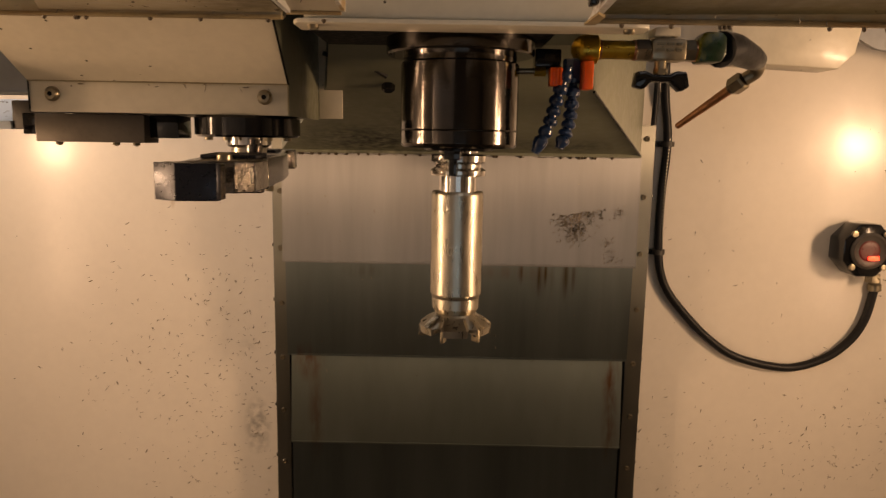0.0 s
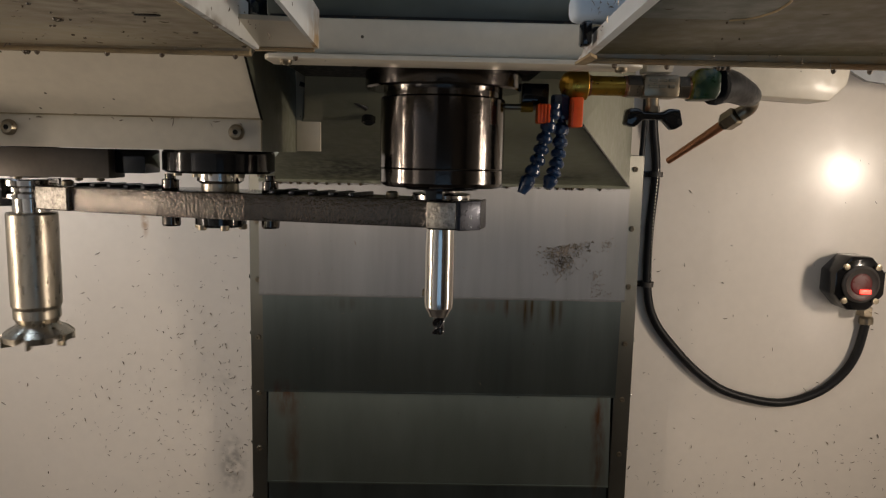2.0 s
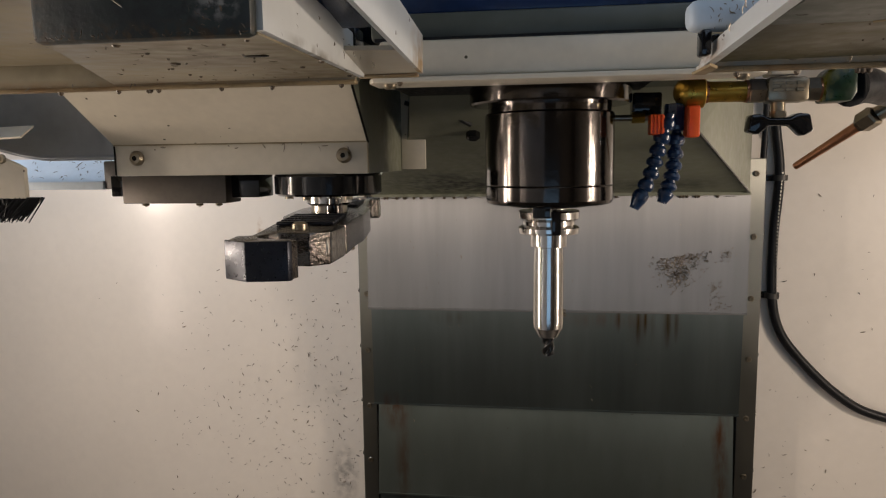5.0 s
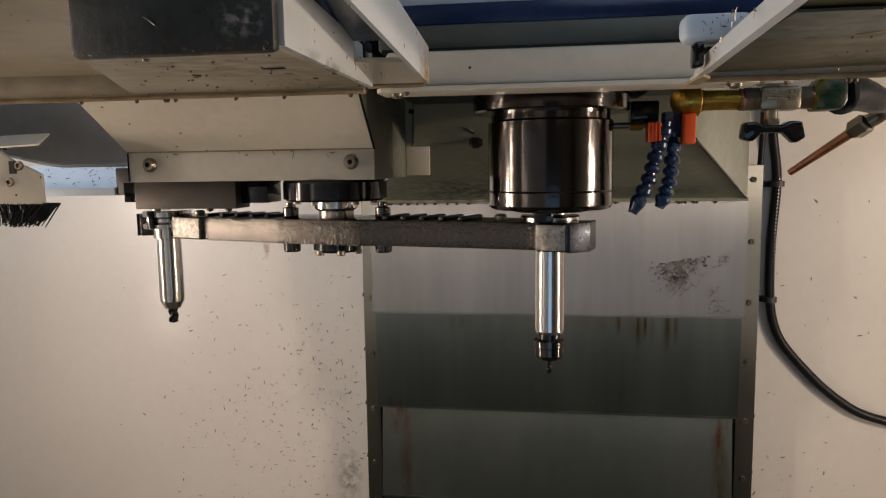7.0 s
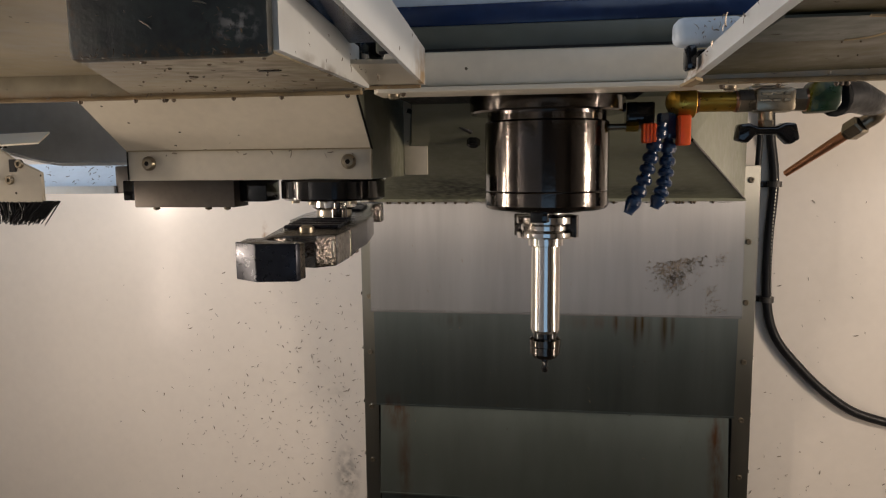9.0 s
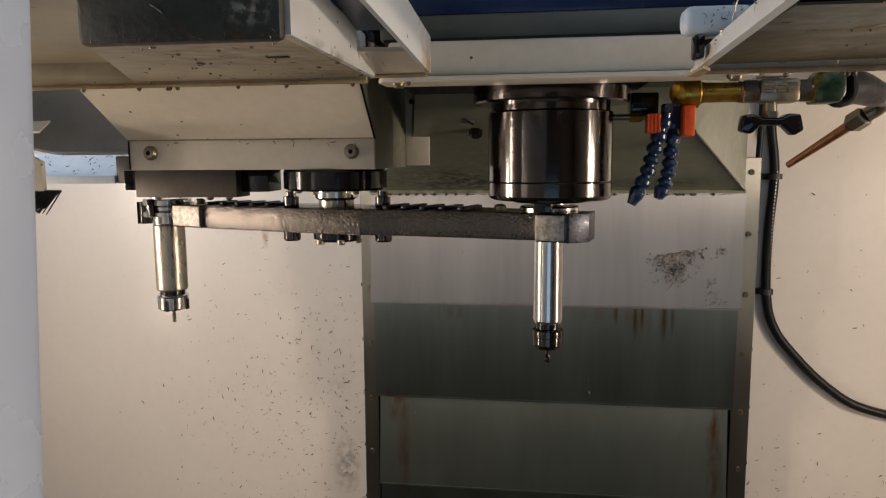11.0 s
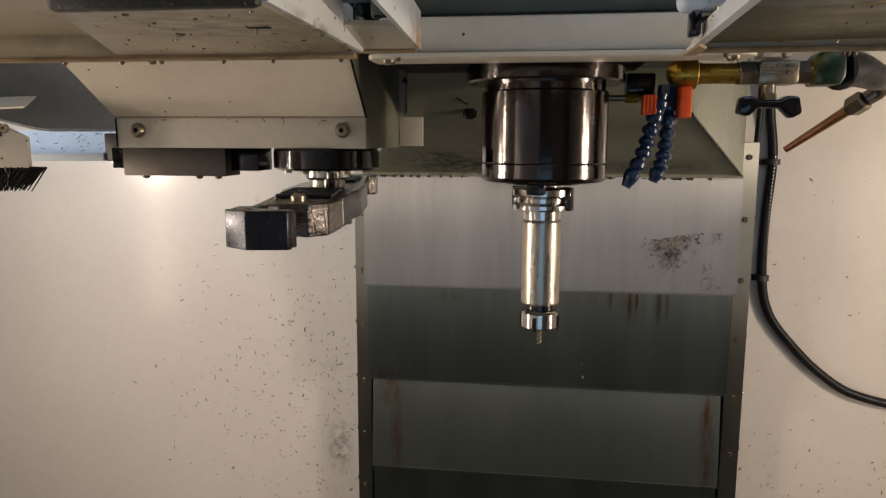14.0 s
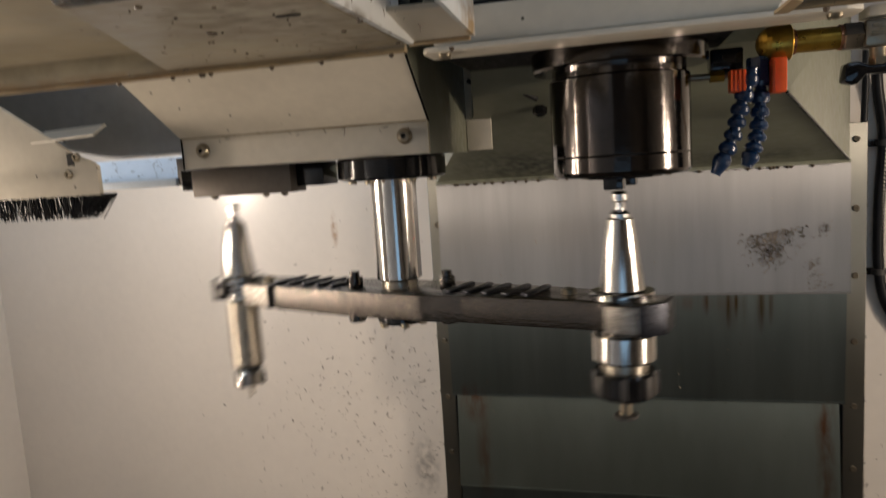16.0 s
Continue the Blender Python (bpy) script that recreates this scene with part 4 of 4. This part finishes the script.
    way = spline(points, 12)
    ln = len(way) - 1
    for k in range(n):
        a, b = way[int(ln * k / n)], way[int(ln * (k + 1) / n)]
        d = (b - a).length
        w = 0.0076
        prof = [(0, -d * 0.1), (w * 0.55, -d * 0.1), (w * 0.62, d * 0.2), (w * 0.95, d * 0.42), (w * 1.05, d * 0.72), (w * 0.86, d * 1.0), (0, d * 1.02)] if k < n - 1 else [(0, -d * 0.1), (w * 0.6, 0), (w * 1.0, d * 0.3), (w * 0.98, d * 0.6), (w * 0.62, d * 1.15), (w * 0.6, d * 1.3), (0, d * 1.3)]
        part("segment", lathe(prof, 16, m=along(a, b)), BLUE, hose)
    return hose


na = nozzle(((0.128, MY - 0.014, 1.586), (0.1185, MY - 0.013, 1.556), (0.112, MY - 0.013, 1.531), (0.0995, MY - 0.013, 1.504)), 7)
nb = nozzle(((0.1375, MY + 0.002, 1.586), (0.1352, MY - 0.003, 1.553), (0.132, MY - 0.006, 1.528), (0.1245, MY - 0.008, 1.508)), 7)
tap = part("tap", box((0.1095, MY - 0.02, 1.5675), (0.1225, MY - 0.004, 1.5865), 0.002), ORANGE, na, "orange tap")
for k in range(4):
    part("tap_rib", box((0.1098 + k * 0.0033, MY - 0.0215, 1.5685), (0.1114 + k * 0.0033, MY - 0.0195, 1.5855)), ORANGE, tap)
tap = part("tap", box((0.1425, MY - 0.016, 1.565), (0.1545, MY + 0.002, 1.594), 0.002), ORANGE, nb, "orange tap")
part("tap_rib", box((0.1445, MY - 0.0172, 1.567), (0.1455, MY - 0.0155, 1.592)), ORANGE, tap)

jet = thing("air_jet_pipe", "copper jet pipe on a nickelled elbow and nut", "pipe")
part("elbow", tube(((0.374, 0.818, 1.610), (0.384, 0.835, 1.607), (0.386, 0.846, 1.599), (0.376, 0.852, 1.591)), 0.0085, 14, 6), NICKEL, jet)
part("hex_nut", lathe([(0, 0), (0.010, 0), (0.0118, 0.002), (0.0118, 0.018), (0.008, 0.023), (0, 0.023)], 6, m=along((0.375, 0.851, 1.591), (0.324, 0.936, 1.536))), NICKEL, jet)
part("copper_tube", rod((0.366, 0.866, 1.581), (0.3235, 0.938, 1.534), 0.0062, 0.0042), COPPER, jet)

junction = thing("junction_box", "cream junction box with a chamfered corner", "box")
part("case", prism([(0.47, 1.645), (0.650, 1.636), (0.676, 1.662), (0.684, 1.71), (0.684, 1.78), (0.47, 1.78)], 1.15, 1.22, 0.002, axis="y"), CREAM, junction)
part("side_wedge", prism([(0.72, 1.672), (1.0, 1.640), (1.0, 1.76), (0.686, 1.76), (0.686, 1.69)], 1.17, 1.18, axis="y"), GREYSHEET, junction, "grey wedge for the shading beside the box")

# black hose on the wall
hose = thing("wall_hose", "black rubber hose curving down the wall", "hose")
WAY = ((0.418, 1.33, 1.68), (0.426, 1.345, 1.60), (0.4375, 1.35, 1.514), (0.432, 1.35, 1.40), (0.434, 1.35, 1.291), (0.452, 1.35, 1.222), (0.5005, 1.35, 1.160), (0.556, 1.35, 1.108), (0.615, 1.35, 1.074), (0.712, 1.35, 1.0557), (0.785, 1.35, 1.075), (0.834, 1.35, 1.1128), (0.862, 1.35, 1.16), (0.875, 1.35, 1.224))
part("hose_body", tube(WAY, 0.0084, 14, 10), RUBBER, hose)
bars = bmesh.new()
for k in range(34):
    z = 1.515 - k * 0.0066
    add_box(bars, (0.4385 - 0.004 * math.sin((1.515 - z) * 13), 1.3395, z), (0.4405 - 0.004 * math.sin((1.515 - z) * 13), 1.3412, z + 0.0035))
tagged(part("print_marks", bars, STRIP, hose, "pale printed marks"), kind="stuff")
part("end_fitting", lathe([(0, 0), (0.013, 0), (0.013, 0.012), (0.010, 0.016), (0.010, 0.026), (0, 0.026)], 12, m=along((0.875, 1.35, 1.222), (0.873, 1.35, 1.26))), NICKEL, hose)
part("spare_cable", tube(((0.404, 1.33, 1.68), (0.404, 1.33, 1.60), (0.402, 1.33, 1.535)), 0.0055, 10), RUBBER, hose)
for x, z in ((0.4385, 1.508), (0.4335, 1.293)):
    cl_ = thing("hose_clip", "black and zinc hose clip on the wall", "clip", group="hose clips")
    part("band", lathe([(0.0095, -0.005), (0.0125, -0.005), (0.0125, 0.005), (0.0095, 0.005)], 24, centre=(x, 1.35, z)), BLOCK, cl_)
    part("base", box((x - 0.024, 1.352, z - 0.006), (x - 0.006, 1.361, z + 0.006), 0.002), BLACK, cl_)

# signal sensor on the wall
bx, bz = 0.8265, 1.310
sig = thing("signal_sensor", "black octagonal wall sensor with a glowing red lens", "sensor", pose(bx, 1.315, bz, 90))
OCT = [(0.052 * math.cos(radians(22.5 + 45 * k)), 0.056 * math.sin(radians(22.5 + 45 * k))) for k in range(8)]
part("housing", prism(OCT, -0.044, 0.012, 0.004), BLACK, sig)
part("bezel", lathe([(0.0265, 0.012), (0.036, 0.012), (0.036, 0.016), (0.031, 0.019), (0.0265, 0.016)], 36), BLOCK, sig)
lens = part("lens", lathe([(0, 0.0125), (0.0264, 0.0125), (0.0264, 0.014), (0.018, 0.017), (0, 0.0185)], 32), RED, sig, "dark red lens")
part("glow_bar", box((-0.003, -0.018, 0.0175), (0.018, -0.010, 0.0205), 0.001), REDHOT, lens, "glowing red bar")
for k in range(4):
    a = radians(45 + 90 * k)
    part("lug", lathe([(0, 0.012), (0.006, 0.012), (0.006, 0.017), (0, 0.018)], 12, centre=(0.043 * math.cos(a), 0.046 * math.sin(a), 0)), NICKEL, sig)
part("gland", lathe([(0.012, -0.066), (0.015, -0.066), (0.015, -0.050), (0.012, -0.050)], 6, m=pose(0.030, 0, -0.015, -90)), NICKEL, sig)

# upright strip lights on the side walls
for side in (-1, 1):
    sl = thing("strip_lamp", "upright strip lamp in a grey housing on the side wall", "lamp", pose(side * 1.365, 0.35, 1.32, 0, 0, 14 * side), group="strip lamps")
    part("housing", box((min(0, side * 0.04), -0.07, -0.44), (max(0, side * 0.04), 0.07, 0.44), 0.004), GREYSHEET, sl)

# work lamps at the sides of the enclosure
for (lx, ly, lz), tx in ((LAMP_R, 0.0), (LAMP_L, 0.0)):
    wl = thing("work_lamp", "round work lamp with a warm glowing glass", "lamp", look((lx, ly, lz), (tx, 1.0, 1.35)), group="work lamps")
    part("housing", lathe([(0.02, 0.09), (0.05, 0.07), (0.06, 0.0), (0.055, -0.012), (0.05, -0.012), (0.05, 0.02), (0.0, 0.03)], 32), BLACK, wl)
    part("bracket", rod((0, 0, 0.08), (0, 0, 0.26), 0.012), NICKEL, wl)


# ---- chips ----
def sliver(bm, rng, centre, across, up, out, size, curl=0.25):
    """One curled chip lying on a surface."""
    a = rng.uniform(0, math.pi)
    d = across * math.cos(a) + up * math.sin(a)
    s = across * -math.sin(a) + up * math.cos(a)
    ln, w = size * rng.uniform(0.6, 1.6), size * rng.uniform(0.08, 0.22)
    prev = None
    for k in range(4):
        t = k / 3 - 0.5
        c = centre + d * (ln * t) + s * (curl * ln * (t * t)) + out * (0.0008 + size * 0.25 * (0.25 - t * t))
        ww = w * (1 - 1.2 * abs(t))
        cur = [bm.verts.new(c + s * ww), bm.verts.new(c - s * ww), bm.verts.new(c + out * ww * 0.8)]
        if prev:
            for i in range(3):
                bm.faces.new((prev[i], prev[(i + 1) % 3], cur[(i + 1) % 3], cur[i]))
        prev = cur


X, Y, Z = Vector((1, 0, 0)), Vector((0, 1, 0)), Vector((0, 0, 1))
rng = random.Random(11)
bm = bmesh.new()
for k in range(620):
    x = -0.34 - abs(rng.gauss(0, 0.21)) - 0.012
    z = rng.gauss(1.02, 0.19)
    if z < 1.46 and x > -0.95:
        sliver(bm, rng, Vector((x, 1.3595, z)), X, Z, -Y, rng.choice((0.0018, 0.0026, 0.0036, 0.0046, 0.006)))
for k in range(420):
    x, z = rng.uniform(0.42, 1.1), rng.gauss(0.86, 0.08) if k < 340 else rng.uniform(0.9, 1.55)
    sliver(bm, rng, Vector((x, 1.3595, z)), X, Z, -Y, rng.choice((0.002, 0.0028, 0.004, 0.006)))
tagged(part("wall_chips", bm, WALLCHIPS, None), "small dark metal chips stuck to the wall", "metal chips", kind="stuff")
bm = bmesh.new()
for k in range(480):
    u = rng.random()
    x = 0.250 + rng.gauss(0, 0.021)
    z = 1.372 - abs(rng.gauss(0, 0.017)) - (0.022 if abs(x - 0.250) < 0.018 and u < 0.45 else 0) + abs(x - 0.225) * 0.2
    sliver(bm, rng, Vector((x, 1.2515 + (z - 1.277) * 0.05, z)), X, Z, -Y, rng.uniform(0.0022, 0.0058), 1.2)
for cx, cz, s, n in ((0.329, 1.380, 0.005, 26), (0.306, 1.326, 0.006, 20), (0.318, 1.293, 0.008, 30), (0.312, 1.308, 0.004, 14)):
    for k in range(n):
        sliver(bm, rng, Vector((cx + rng.gauss(0, s), 1.2515 + (cz - 1.277) * 0.0295, cz + rng.gauss(0, s))), X, Z, -Y, rng.uniform(0.002, 0.0055), 1.2)
for k in range(90):
    z = rng.uniform(0.75, 1.45)
    sliver(bm, rng, Vector((rng.uniform(-0.27, 0.34), 1.2518 + 0.0155 * max(0, math.ceil((1.277 - z) / 0.188)), z)), X, Z, -Y, rng.uniform(0.002, 0.005))
tagged(part("cover_chips", bm, CHIPS, None), "cluster of curled metal chips stuck to the cover", "metal chips", kind="stuff")
bm = bmesh.new()
for k in range(60):
    sliver(bm, rng, Vector((rng.uniform(-0.30, 0.36), 1.2575, 1.4815)), X, Y, -Z, rng.uniform(0.004, 0.011), 1.2)
for k in range(11):
    x = rng.uniform(-0.46, -0.18)
    sliver(bm, rng, Vector((x, 0.7575, rng.uniform(1.561, 1.571))), X, Z, -Y, rng.uniform(0.003, 0.007))
for k in range(60):
    x, y = rng.uniform(-0.55, -0.1), rng.uniform(0.31, 0.545)
    inbox = x > -0.2
    sliver(bm, rng, Vector((x, y, (1.5995 + (y - 0.296) * 0.044) if inbox else 1.6335)), X, Y, -Z, rng.uniform(0.0025, 0.006))
for k in range(70):
    x = rng.uniform(-0.8, -0.09) if k % 2 else rng.uniform(0.13, 0.7)
    sliver(bm, rng, Vector((x, 0.546, 1.6075 + rng.uniform(0, 0.01))), X, Z, -Y, rng.uniform(0.002, 0.005))
for k in range(9):
    sliver(bm, rng, Vector((rng.uniform(-0.19, -0.115), 0.2875, rng.uniform(1.606, 1.64))), X, Z, -Y, rng.uniform(0.0008, 0.002))
sliver(bm, rng, Vector((-0.160, 0.2875, 1.6125)), X, Z, -Y, 0.0045, 0.2)
sliver(bm, rng, Vector((-0.134, 0.2875, 1.621)), X, Z, -Y, 0.005, 0.2)
for k in range(60):
    y = rng.uniform(0.18, 0.53)
    sliver(bm, rng, Vector((0.121, y, 1.613 + (0.545 - y) * 0.042 + rng.uniform(0, 0.02))), Y, Z, -X, rng.uniform(0.002, 0.005), 0.6)
for k in range(40):
    y = rng.uniform(0.30, 0.54)
    sliver(bm, rng, Vector((-0.0795, y, 1.62 + rng.uniform(0, 0.02))), Y, Z, X, rng.uniform(0.002, 0.004), 0.6)
for k in range(14):
    sliver(bm, rng, Vector((rng.uniform(0.117, 0.145), 0.4915, rng.uniform(1.633, 1.645))), X, Z, -Y, rng.uniform(0.0015, 0.0035), 0.6)
dk = bmesh.new()
for k in range(70):
    sliver(dk, rng, Vector((rng.uniform(-0.12, 0.18), 0.6142, 1.6478 + abs(rng.gauss(0, 0.0007)))), X, Z, -Y, rng.uniform(0.0008, 0.0022), 0.3)
for k in range(26):
    y = rng.uniform(0.31, 0.54)
    x = rng.uniform(-0.2 - (y - 0.296) * 0.4, -0.112)
    r = rng.choice((0.0006, 0.0009, 0.0013, 0.002))
    add_lathe(dk, [(0, 0.0006), (r, 0.0006), (r * 0.7, -0.0004), (0, -0.0006)], 7, centre=(x, y, 1.5995 + (y - 0.296) * 0.044))
for k in range(30):
    y = rng.uniform(0.3, 0.54)
    r = rng.choice((0.0007, 0.001, 0.0016))
    x = rng.uniform(0.14, 0.5)
    add_lathe(dk, [(0, 0.0006), (r, 0.0006), (r * 0.7, -0.0004), (0, -0.0006)], 7, centre=(x, y, 1.6135 + (0.548 - y) * 0.035 + (x - 0.128) * 0.013))
for k in range(70):
    u = rng.random()
    sliver(dk, rng, Vector((rng.uniform(-0.72, -0.58), 0.8985 + 0.055 * u, 1.5185 + 0.037 * u)), X, (Y * 0.83 + Z * 0.56), Vector((0, -0.56, 0.83)), rng.uniform(0.002, 0.006), 0.6)
for k in range(26):
    y = rng.uniform(0.31, 0.53)
    sliver(dk, rng, Vector((-0.1055, y, 1.603 + (y - 0.296) * 0.044 + abs(rng.gauss(0, 0.008)))), Y, Z, X, rng.uniform(0.0015, 0.004), 0.5)
for k in range(30):
    sliver(dk, rng, Vector((-0.122 + rng.gauss(0, 0.007), 0.2875, 1.612 + rng.gauss(0, 0.006))), X, Z, -Y, rng.uniform(0.0008, 0.0026), 0.4)
for k in range(40):
    sliver(dk, rng, Vector((rng.uniform(-0.198, -0.105), 0.2875, 1.5985 + abs(rng.gauss(0, 0.0015)))), X, Z, -Y, rng.uniform(0.0008, 0.0025), 0.4)
for k in range(45):
    x, y = rng.uniform(-0.5, -0.11), rng.uniform(0.31, 0.545)
    low = x > -0.2 - (y - 0.295) * 0.5
    sliver(dk, rng, Vector((x, y, (1.5995 + (y - 0.296) * 0.044) if low else 1.6325)), X, Y, -Z, rng.uniform(0.0012, 0.0042), 0.5)
for k in range(60):
    x, y = rng.uniform(0.14, 0.6), rng.uniform(0.25, 0.545)
    sliver(dk, rng, Vector((x, y, 1.6135 + (0.548 - y) * 0.035 + (x - 0.128) * 0.013)), X, Y, -Z, rng.uniform(0.0012, 0.004), 0.5)
for k in range(26):
    x = rng.uniform(-0.75, -0.09) if k % 2 else rng.uniform(0.14, 0.6)
    add_lathe(dk, [(0, 0.0), (0.0022, 0.0), (0.0018, -0.0022), (0, -0.0034)], 8, centre=(x, 0.5505, 1.6068))
for k in range(30):
    add_lathe(dk, [(0, 0.0), (0.003, 0.0), (0.0024, -0.003), (0, -0.005)], 8, centre=(rng.uniform(-0.29, 0.35), 1.2575, 1.4822))
tagged(part("dark_residue", dk, DARKCHIPS, None), "dark chip residue stuck to the overhead sheets", "metal chips", kind="stuff")
tagged(part("hanging_chips", bm, CHIPS, None), "bright metal chips hanging from edges and undersides", "metal chips", kind="stuff")

bm = bmesh.new()
for k in range(170):
    a, z = radians(rng.uniform(-170, -10)), rng.uniform(1.512, 1.594)
    rr = 0.0655
    w = rng.uniform(0.0004, 0.0011)
    out = Vector((math.cos(a), math.sin(a), 0))
    c = Vector((SX, SY, z)) + out * rr
    side = out.cross(Z)
    tip = bm.verts.new(c + out * w * 0.8)
    ring = [bm.verts.new(c - out * 0.0002 + side * w * math.cos(q * 1.047) + Z * w * 1.3 * math.sin(q * 1.047)) for q in range(6)]
    for q in range(6):
        bm.faces.new((ring[q], ring[(q + 1) % 6], tip))
tagged(part("coolant_droplets", bm, CHROME, spindle, "tiny shiny coolant droplets", smooth=80), kind="stuff")


# ---- movement ----
PARK = -66.0
# per change: swing in, swap, swing back, as (seconds, degrees) and lowering as (seconds, metres)
CHANGES = (
    dict(swing=((0.3, PARK), (0.4, -30), (0.5, 0)), swap=((1.1, 0), (1.2, 8), (1.3, 47), (1.4, 108), (1.5, 167), (1.6, 180)), back=((2.2, 180), (2.3, 150), (2.4, 180 + PARK)),
         drop=((0.9, 0), (1.0, 0.025), (1.1, 0.09), (1.2, 0.106), (1.5, 0.106), (1.6, 0.085), (1.7, 0.03), (1.8, 0)), out=face_mill, into=end_mill),
    dict(swing=((5.4, PARK), (5.5, -56), (5.6, -14), (5.7, 0)), swap=((6.3, 0), (6.4, 12), (6.5, 52), (6.6, 107), (6.7, 165), (6.8, 180)), back=((7.4, 180), (7.5, 157), (7.6, 117), (7.7, 180 + PARK)),
         drop=((6.1, 0), (6.2, 0.03), (6.3, 0.09), (6.4, 0.106), (6.7, 0.106), (6.8, 0.08), (6.9, 0.025), (7.0, 0)), out=end_mill, into=collet),
    dict(swing=((10.7, PARK), (10.8, -30), (10.9, 0)), swap=((11.5, 0), (11.6, 12), (11.7, 45), (11.8, 100), (11.9, 158), (12.0, 180)), back=((12.6, 180), (12.7, 140), (12.8, 180 + PARK)),
         drop=((11.3, 0), (11.4, 0.035), (11.5, 0.102), (11.6, 0.107), (11.9, 0.107), (12.0, 0.08), (12.1, 0.02), (12.2, 0)), out=collet, into=drill),
    dict(swing=((14.7, PARK), (14.8, -58), (14.9, -12), (15.0, 0)), swap=((15.6, 2), (15.7, 22), (15.8, 75), (15.9, 138), (15.95, 160), (16.0, 178)), back=(),
         drop=((15.4, 0), (15.5, 0.066), (15.6, 0.1), (15.7, 0.106), (16.0, 0.106)), out=drill, into=slot_cutter),
)
# tilt of the pot: (seconds, degrees, lift)
POT = (
    (face_mill, ((2.5, 0, 0), (2.6, 32, 0), (2.7, 78, 0), (2.8, 90, 0), (3.0, 90, 0), (4.2, 90, 0.22))),
    (end_mill, ((0.0, 88, 0), (0.1, 50, 0), (0.2, 5, 0), (0.3, 0, 0))),
    (end_mill, ((7.7, 0, 0), (7.8, 14, 0), (7.9, 52, 0), (8.0, 84, 0), (8.1, 90, 0), (8.2, 90, 0), (8.7, 90, 0.22))),
    (collet, ((0.0, 90, 0.22), (4.35, 90, 0.22), (5.0, 90, 0), (5.1, 84, 0), (5.2, 48, 0), (5.3, 5, 0), (5.4, 0, 0))),
    (collet, ((12.8, 0, 0), (12.9, 3, 0), (13.0, 33, 0), (13.1, 76, 0), (13.2, 90, 0), (13.3, 90, 0), (13.7, 90, 0.22))),
    (drill, ((0.0, 90, 0.22), (9.3, 90, 0.22), (10.2, 90, 0), (10.3, 84, 0), (10.4, 48, 0), (10.5, 5, 0), (10.6, 0, 0))),
    (slot_cutter, ((0.0, 90, 0.22), (13.75, 90, 0.22), (14.3, 90, 0), (14.4, 84, 0), (14.5, 48, 0), (14.6, 5, 0), (14.7, 0, 0))),
)


def between(rows, t, col=1):
    """Straight between rows."""
    if t <= rows[0][0]:
        return rows[0][col]
    for a, b in zip(rows, rows[1:]):
        if t <= b[0]:
            return a[col] + (b[col] - a[col]) * (t - a[0]) / (b[0] - a[0])
    return rows[-1][col]


def arm_at(t):
    """Turn from the gripping pose, and lowering."""
    turn, low = PARK, 0.0
    for i, c in enumerate(CHANGES):
        way = c["swing"] + c["swap"] + c["back"]
        if t >= way[0][0]:
            turn = 180 * i + between(way, t)
            low = between(c["drop"], t)
    return turn, low


def pot_pose(tilt, lift):
    hinge = Matrix.Translation((POTX + 0.005, POTY, GZ + 0.10 + lift))
    return hinge @ pose(0, 0, 0, 0, tilt, 0) @ Matrix.Translation((-0.005, 0, -0.10))


def carried(start, turn, low):
    """Where a tool is that the arm took at start."""
    spin = Matrix.Translation((PX, PY, -low)) @ pose(0, 0, 0, 0, 0, turn) @ Matrix.Translation((-PX, -PY, 0))
    return spin @ start


def motions():
    grid = [0.0]
    for c in CHANGES:
        t0, t1 = c["swing"][0][0], (c["back"] or ((16.0, 0),))[-1][0]
        grid += [round(t0 + 0.05 * k, 3) for k in range(int(round((t1 - t0) / 0.05)) + 1)]
    grid = sorted(set(grid + [16.0]))
    rows = []
    for t in grid:
        turn, low = arm_at(t)
        rows.append((t, pose(PX, PY, AZ - low, 0, 0, GRIP + turn)))
    walk(arm, rows)
    home, down = pose(SX, SY, GZ), pot_pose(0, 0)
    for tl in (face_mill, end_mill, collet, drill, slot_cutter):
        keys = {}
        for who, rows_ in POT:
            if who == tl:
                for t, tilt, lift in rows_:
                    keys[t] = pot_pose(tilt, lift)
        for i, c in enumerate(CHANGES):
            if tl not in (c["out"], c["into"]):
                continue
            t0, t1 = c["drop"][0][0], c["drop"][-1][0]
            start = home if c["out"] == tl else down
            for k in range(int(round((t1 - t0) / 0.05)) + 1):
                t = round(t0 + 0.05 * k, 3)
                turn, low = arm_at(t)
                keys[t] = carried(start, turn - 180 * i, low)
        if 0.0 not in keys:
            keys[0.0] = home
        last = max(keys)
        if last < 16.0:
            keys[16.0] = keys[last]
        walk(tl, sorted(keys.items()))
    prow = [(0.0, pot_pose(88, 0)), (0.1, pot_pose(50, 0)), (0.2, pot_pose(5, 0)), (0.3, pot_pose(0, 0))]
    for who, rows_ in POT:
        prow += [(t, pot_pose(tilt, 0)) for t, tilt, lift in rows_ if t > 0.35]
    seen = {}
    for t, m in sorted(prow, key=lambda r: r[0]):
        seen[t] = m
    seen[16.0] = seen[max(seen)]
    walk(pot, sorted(seen.items()))
    walk(door, [(t, pose(x, 0.091, 1.5, 0, 3.4, 0)) for t, x in ((0.0, -0.12), (4.2, -0.10), (6.3, -0.0775), (8.7, -0.0785), (10.8, -0.0737), (11.0, -0.0735), (11.5, -0.0761), (12.0, -0.0758), (12.5, -0.0742), (13.0, -0.0695), (13.6, -0.0705), (14.0, -0.082), (16.0, -0.10))])


motions()
